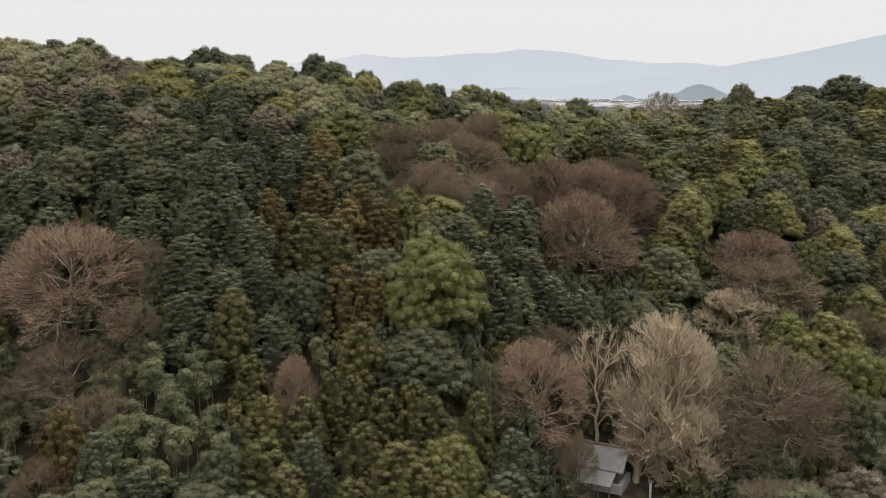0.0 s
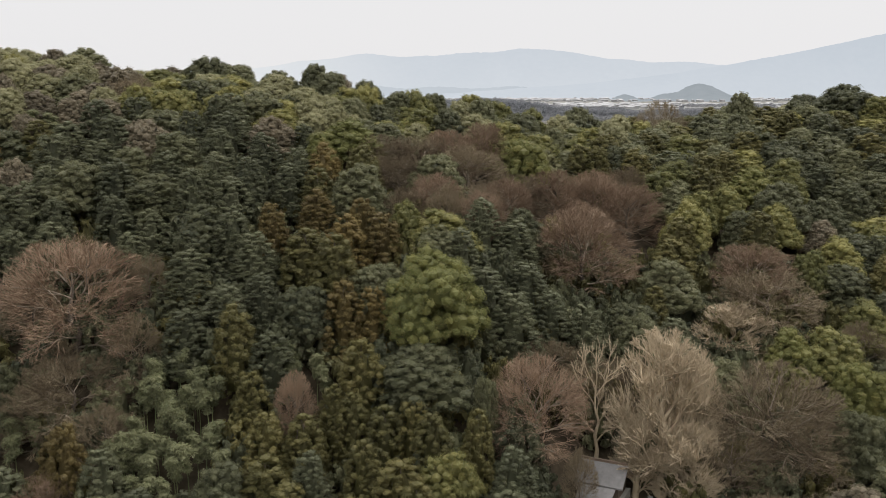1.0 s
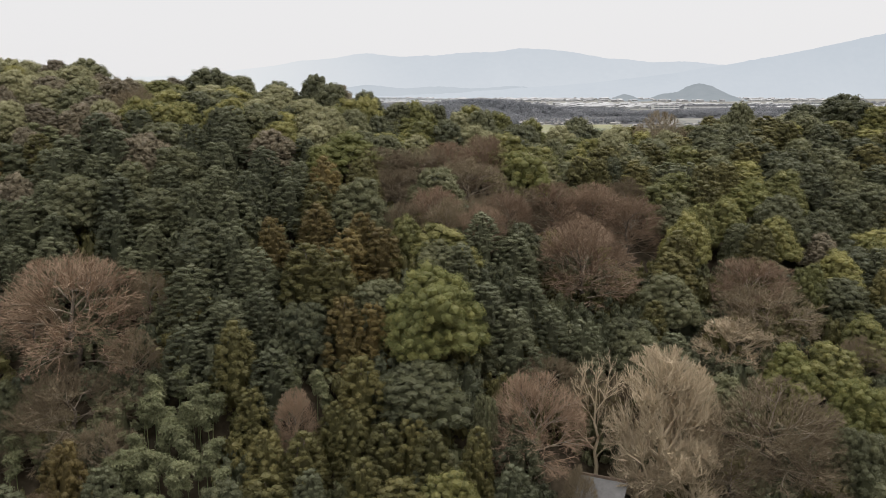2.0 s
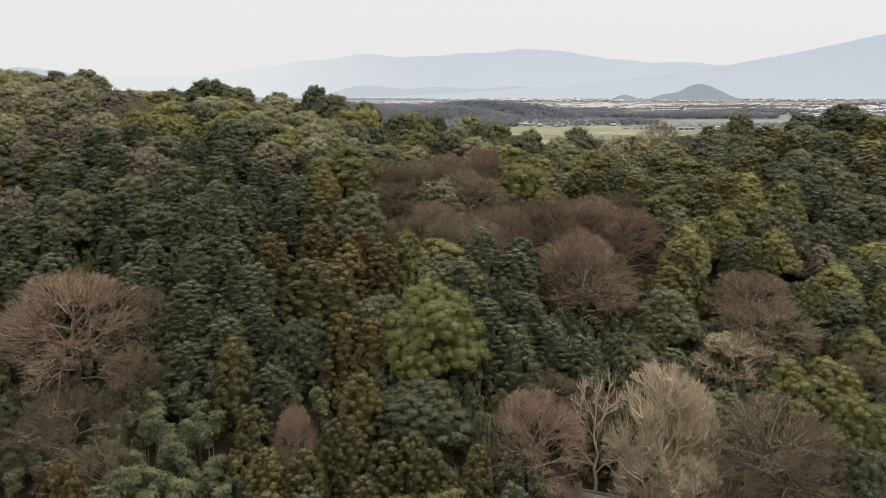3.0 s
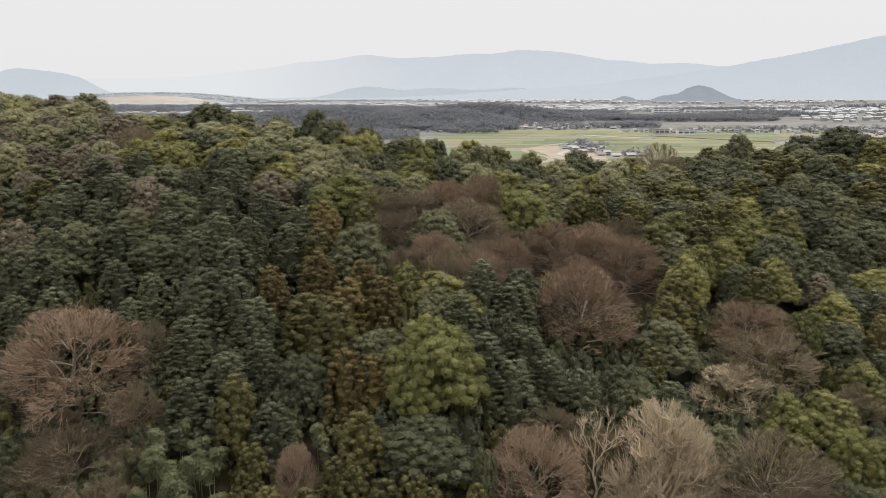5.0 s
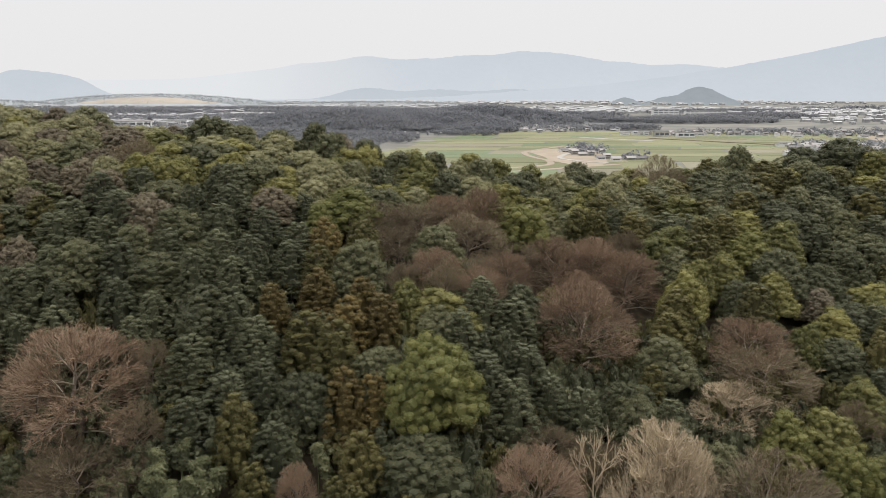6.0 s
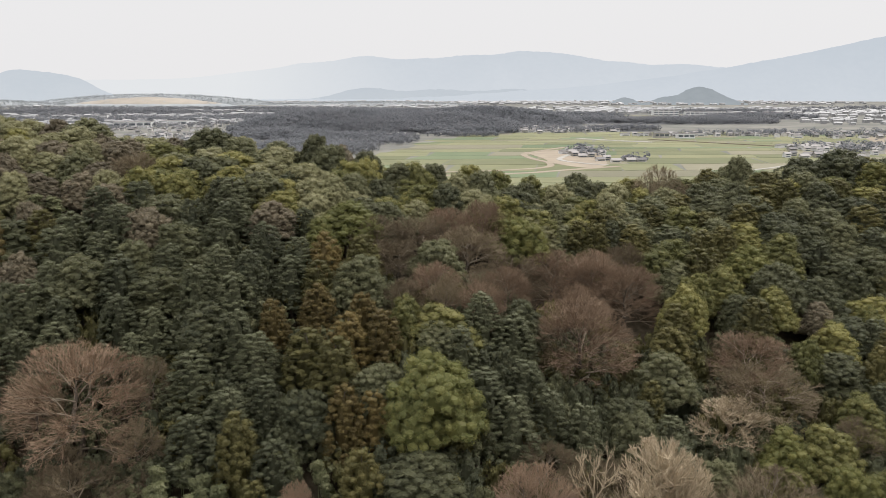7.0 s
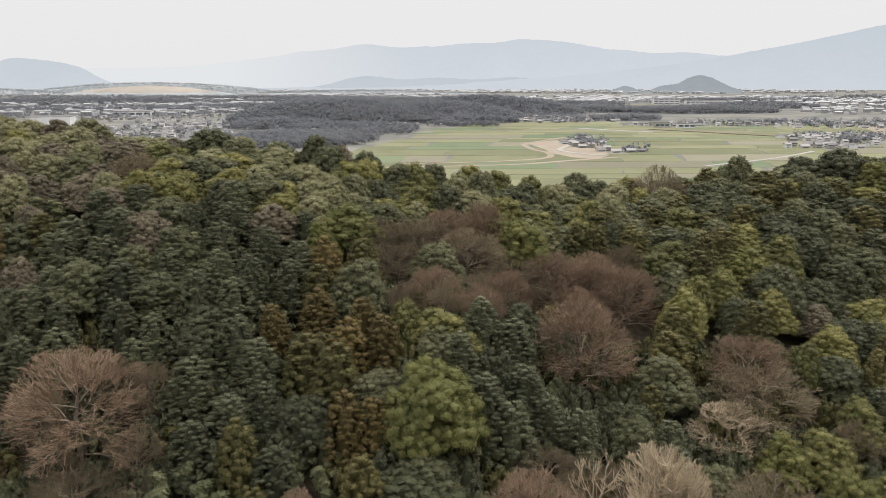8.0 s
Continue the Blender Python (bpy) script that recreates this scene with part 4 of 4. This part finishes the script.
HOUSES = [(house("house", 10, 7.5, 5.6, 2.2, M["wall"], M["roof"], 2), "two-storey house with grey tiled gable roof"),
          (house("house", 13, 8, 3.2, 2.6, M["wall"], M["roof"], 1), "low farmhouse with dark tiled roof"),
          (house("house", 9, 8, 5.8, 1.8, M["white"], M["roof"], 2), "white two-storey house with tiled roof"),
          (house("shed", 18, 10, 4.5, 1.6, M["white"], M["tin"], 1), "pale long shed with grey metal roof")]
first_use = set()


def settle(kind, x, y, turn, group):
    ob, label = HOUSES[kind]
    m = Matrix.Translation((x, y, 0)) @ Matrix.Rotation(turn, 4, "Z") @ Matrix.Diagonal((0.8, 0.8, 0.8, 1))
    if kind in first_use:
        ob = copy_thing(ob, m @ Matrix.Diagonal((*ob.scale, 1)).inverted())
    else:
        first_use.add(kind)
        ob.matrix_basis = m
    return tagged(ob, label, "house" if kind < 3 else "shed", group)


VILLAGES = [  # x, y, half widths, number, sheds in a hundred, name
    (168, 1085, 26, 55, 16, 10, "hamlet in the fields"), (182, 985, 16, 18, 4, 10, "hamlet in the fields"), (208, 985, 14, 9, 3, 0, "farm in the fields"),
    (400, 1475, 110, 24, 30, 30, "houses along the field edge"), (520, 1150, 95, 85, 86, 12, "village by the hill"), (640, 1480, 150, 90, 70, 12, "village by the hill"), (440, 1040, 50, 25, 18, 12, "village by the hill"),
    (190, 1640, 125, 110, 62, 12, "village below the wood"), (-40, 1470, 80, 50, 11, 15, "houses at the wood's edge"), (-170, 1290, 50, 30, 5, 10, "houses at the wood's edge"),
    (-420, 1330, 120, 190, 120, 25, "town beyond the ridge"), (-560, 1720, 170, 200, 70, 30, "town beyond the ridge")]
rng = random.Random(5)
for cx, cy, rx, ry, n, sheds, group in VILLAGES:
    spots, tries = [], 0
    while len(spots) < n and tries < 4000:
        tries += 1
        a, q = rng.uniform(0, 2 * math.pi), math.sqrt(rng.random())
        x, y = cx + rx * q * math.cos(a), cy + ry * q * math.sin(a)
        if all((x - u) ** 2 + (y - v) ** 2 > 9.0 ** 2 for u, v in spots):
            spots.append((x, y))
            k = 3 if rng.random() * 100 < sheds else rng.choice((0, 0, 1, 2))
            settle(k, x, y, rng.choice((0.1, 0.1, 1.67)) + rng.uniform(-0.15, 0.15), group)


def long_building(name, x, y, L, W, H, turn, label, storeys=2, material="white"):
    """A large flat-roofed building with a parapet and window bands."""
    root = new(name)
    v, f = [], []
    box(v, f, -L / 2, L / 2, -W / 2, W / 2, -0.3, H)
    part("wall", mesh_of("wall", v, f, M[material]), root)
    v, f = [], []
    box(v, f, -L / 2 - 0.4, L / 2 + 0.4, -W / 2 - 0.4, W / 2 + 0.4, H + 0.02, H + 0.6)
    part("roof", mesh_of("roof", v, f, M["tin"] if material == "white" else M["roof"]), root)
    for s in range(storeys):
        z = H * (s + 0.35) / storeys
        n = max(3, int(L / 12))
        for k in range(n):
            c = -L / 2 + L * (k + 0.5) / n
            v, f = [], []
            box(v, f, c - L / n * 0.4, c + L / n * 0.4, -W / 2 - 0.1, -W / 2 + 0.1, z, z + H / storeys * 0.4)
            part("window", mesh_of("window", v, f, M["glass"]), root)
    root.matrix_basis = Matrix.Translation((x, y, 0)) @ Matrix.Rotation(turn, 4, "Z")
    return tagged(root, label, "building")


long_building("school_building", 590, 2440, 70, 18, 14, 0.1, "long white school building with window rows", 3)
long_building("school_building", 690, 2420, 110, 16, 11, 0.12, "long white school building with window rows", 3)
long_building("barn", 337, 1415, 22, 14, 8, 0.05, "large barn with grey walls", 1, "wall")
long_building("barn", 372, 1405, 26, 14, 7, 0.05, "large pale barn beside the fields", 1)
long_building("factory", -615, 1440, 66, 40, 16, 0.15, "long white windowless factory hall", 0)
long_building("factory", -645, 1320, 110, 46, 6, 0.1, "low pale flat-roofed factory", 0)
long_building("factory", -600, 1780, 70, 40, 10, 0.15, "long white factory hall", 1)
long_building("factory", -540, 1850, 50, 30, 9, 0.1, "white flat-roofed factory hall", 1)
long_building("factory", -742, 2010, 16, 14, 15, 0.1, "white tower block in the town", 4)

# the far town: too small and too many to count
rg = np.random.default_rng(12)
V, F = [], []
for cx, cy, rx, ry, n in ((1000, 2750, 620, 320, 420), (450, 2850, 420, 300, 240), (1400, 2300, 520, 220, 240), (950, 1950, 180, 160, 80), (-250, 3200, 420, 250, 190), (-900, 2750, 380, 200, 150), (-620, 2350, 220, 140, 90), (-1250, 3200, 320, 100, 60), (-750, 1950, 330, 200, 150), (-1050, 2300, 350, 160, 90), (-150, 3900, 700, 300, 260), (900, 3900, 900, 350, 420)):
    for k in range(n):
        a, q = rg.uniform(0, 2 * math.pi), math.sqrt(rg.uniform())
        x, y = cx + rx * q * math.cos(a), cy + ry * q * math.sin(a)
        L, W, H = rg.uniform(8, 22), rg.uniform(7, 12), rg.uniform(4, 8)
        box(V, F, x - L / 2, x + L / 2, y - W / 2, y + W / 2, -0.3, H)
        b = len(V)
        V += [(x - L / 2 - 0.5, y - W / 2 - 0.5, H + 0.01), (x + L / 2 + 0.5, y - W / 2 - 0.5, H + 0.01), (x + L / 2 + 0.5, y + W / 2 + 0.5, H + 0.01), (x - L / 2 - 0.5, y + W / 2 + 0.5, H + 0.01), (x - L / 2, y, H + 2), (x + L / 2, y, H + 2)]
        F += [(b, b + 1, b + 5, b + 4), (b + 2, b + 3, b + 4, b + 5), (b + 3, b, b + 4), (b + 1, b + 2, b + 5)]
M["far_house"] = leaf_material("far_houses", (0.14, 0.14, 0.142), (0.21, 0.21, 0.21), (0.43, 0.425, 0.42), 0.0, 0.0)
tagged(new("far_town", mesh_of("far_town", V, F, M["far_house"])), "far grey and white houses of a town in haze", "houses", "", "stuff")

# ---- the shrine hall in the dale, half hidden by bare trees ----
def hall(x, y, turn):
    root = new("shrine_hall")
    z = ground_at(x, y)
    v, f = [], []
    box(v, f, -3.4, 3.4, -2.6, 2.6, 0.5, 3.6)
    part("wall", mesh_of("wall", v, f, M["timber"]), root)
    v, f = [], []
    box(v, f, -4.2, 4.2, -3.4, 3.4, -1.2, 0.5)
    part("plinth", mesh_of("plinth", v, f, M["tarmac"]), root)
    v, f = [], []
    gable(v, f, 7.2, 6.0, 3.4, 6.4, 0.9, 0.3)
    part("roof", mesh_of("roof", v, f, M["tin"]), root)
    v, f = [], []
    box(v, f, -4.3, 4.3, -0.22, 0.22, 6.3, 6.75)
    part("ridge_cap", mesh_of("ridge_cap", v, f, M["timber"]), root)
    v, f = [], []
    b = len(v)
    v += [(-3.2, -3.6, 3.15), (3.2, -3.6, 3.15), (3.2, -7.4, 1.9), (-3.2, -7.4, 1.9), (-3.2, -3.6, 2.95), (3.2, -3.6, 2.95), (3.2, -7.4, 1.7), (-3.2, -7.4, 1.7)]
    f += [tuple(b + i for i in q) for q in ((0, 1, 2, 3), (4, 7, 6, 5), (0, 4, 5, 1), (1, 5, 6, 2), (2, 6, 7, 3), (3, 7, 4, 0))]
    part("porch_roof", mesh_of("porch_roof", v, f, M["tin"]), root)
    for k in range(4):
        v, f = [], []
        px, py = (-2.9, -0.9, 0.9, 2.9)[k], -7.0
        tube([(px, py, -1.2), (px, py, 1.9)], [0.11, 0.1], 8, v, f)
        part("post", mesh_of("post", v, f, M["timber"]), root)
    root.matrix_basis = Matrix.Translation((x, y, z + 0.5)) @ Matrix.Rotation(turn, 4, "Z") @ Matrix.Diagonal((0.72, 0.72, 0.72, 1))
    return tagged(root, "timber shrine hall with grey sheet-metal gable roof", "building")


hall(21.5, 114.0, -0.45)
post = new("notice_post")
v, f = [], []
box(v, f, -0.14, 0.14, -0.1, 0.1, -0.3, 2.3)
part("post", mesh_of("post", v, f, M["white"]), post)
v, f = [], []
gable(v, f, 0.5, 0.4, 2.3, 2.5, 0.08, 0.05)
part("cap", mesh_of("cap", v, f, M["tin"]), post)
post.matrix_basis = Matrix.Translation((27.4, 112.5, ground_at(27.4, 112.5)))
tagged(post, "white-painted wooden notice post with small roof", "post")

# prototypes that found no place are taken away
for protos in TREES.values():
    for proto, w0, h0 in protos:
        if proto.name not in used:
            for ob in (*proto.children_recursive, proto):
                bpy.data.objects.remove(ob)
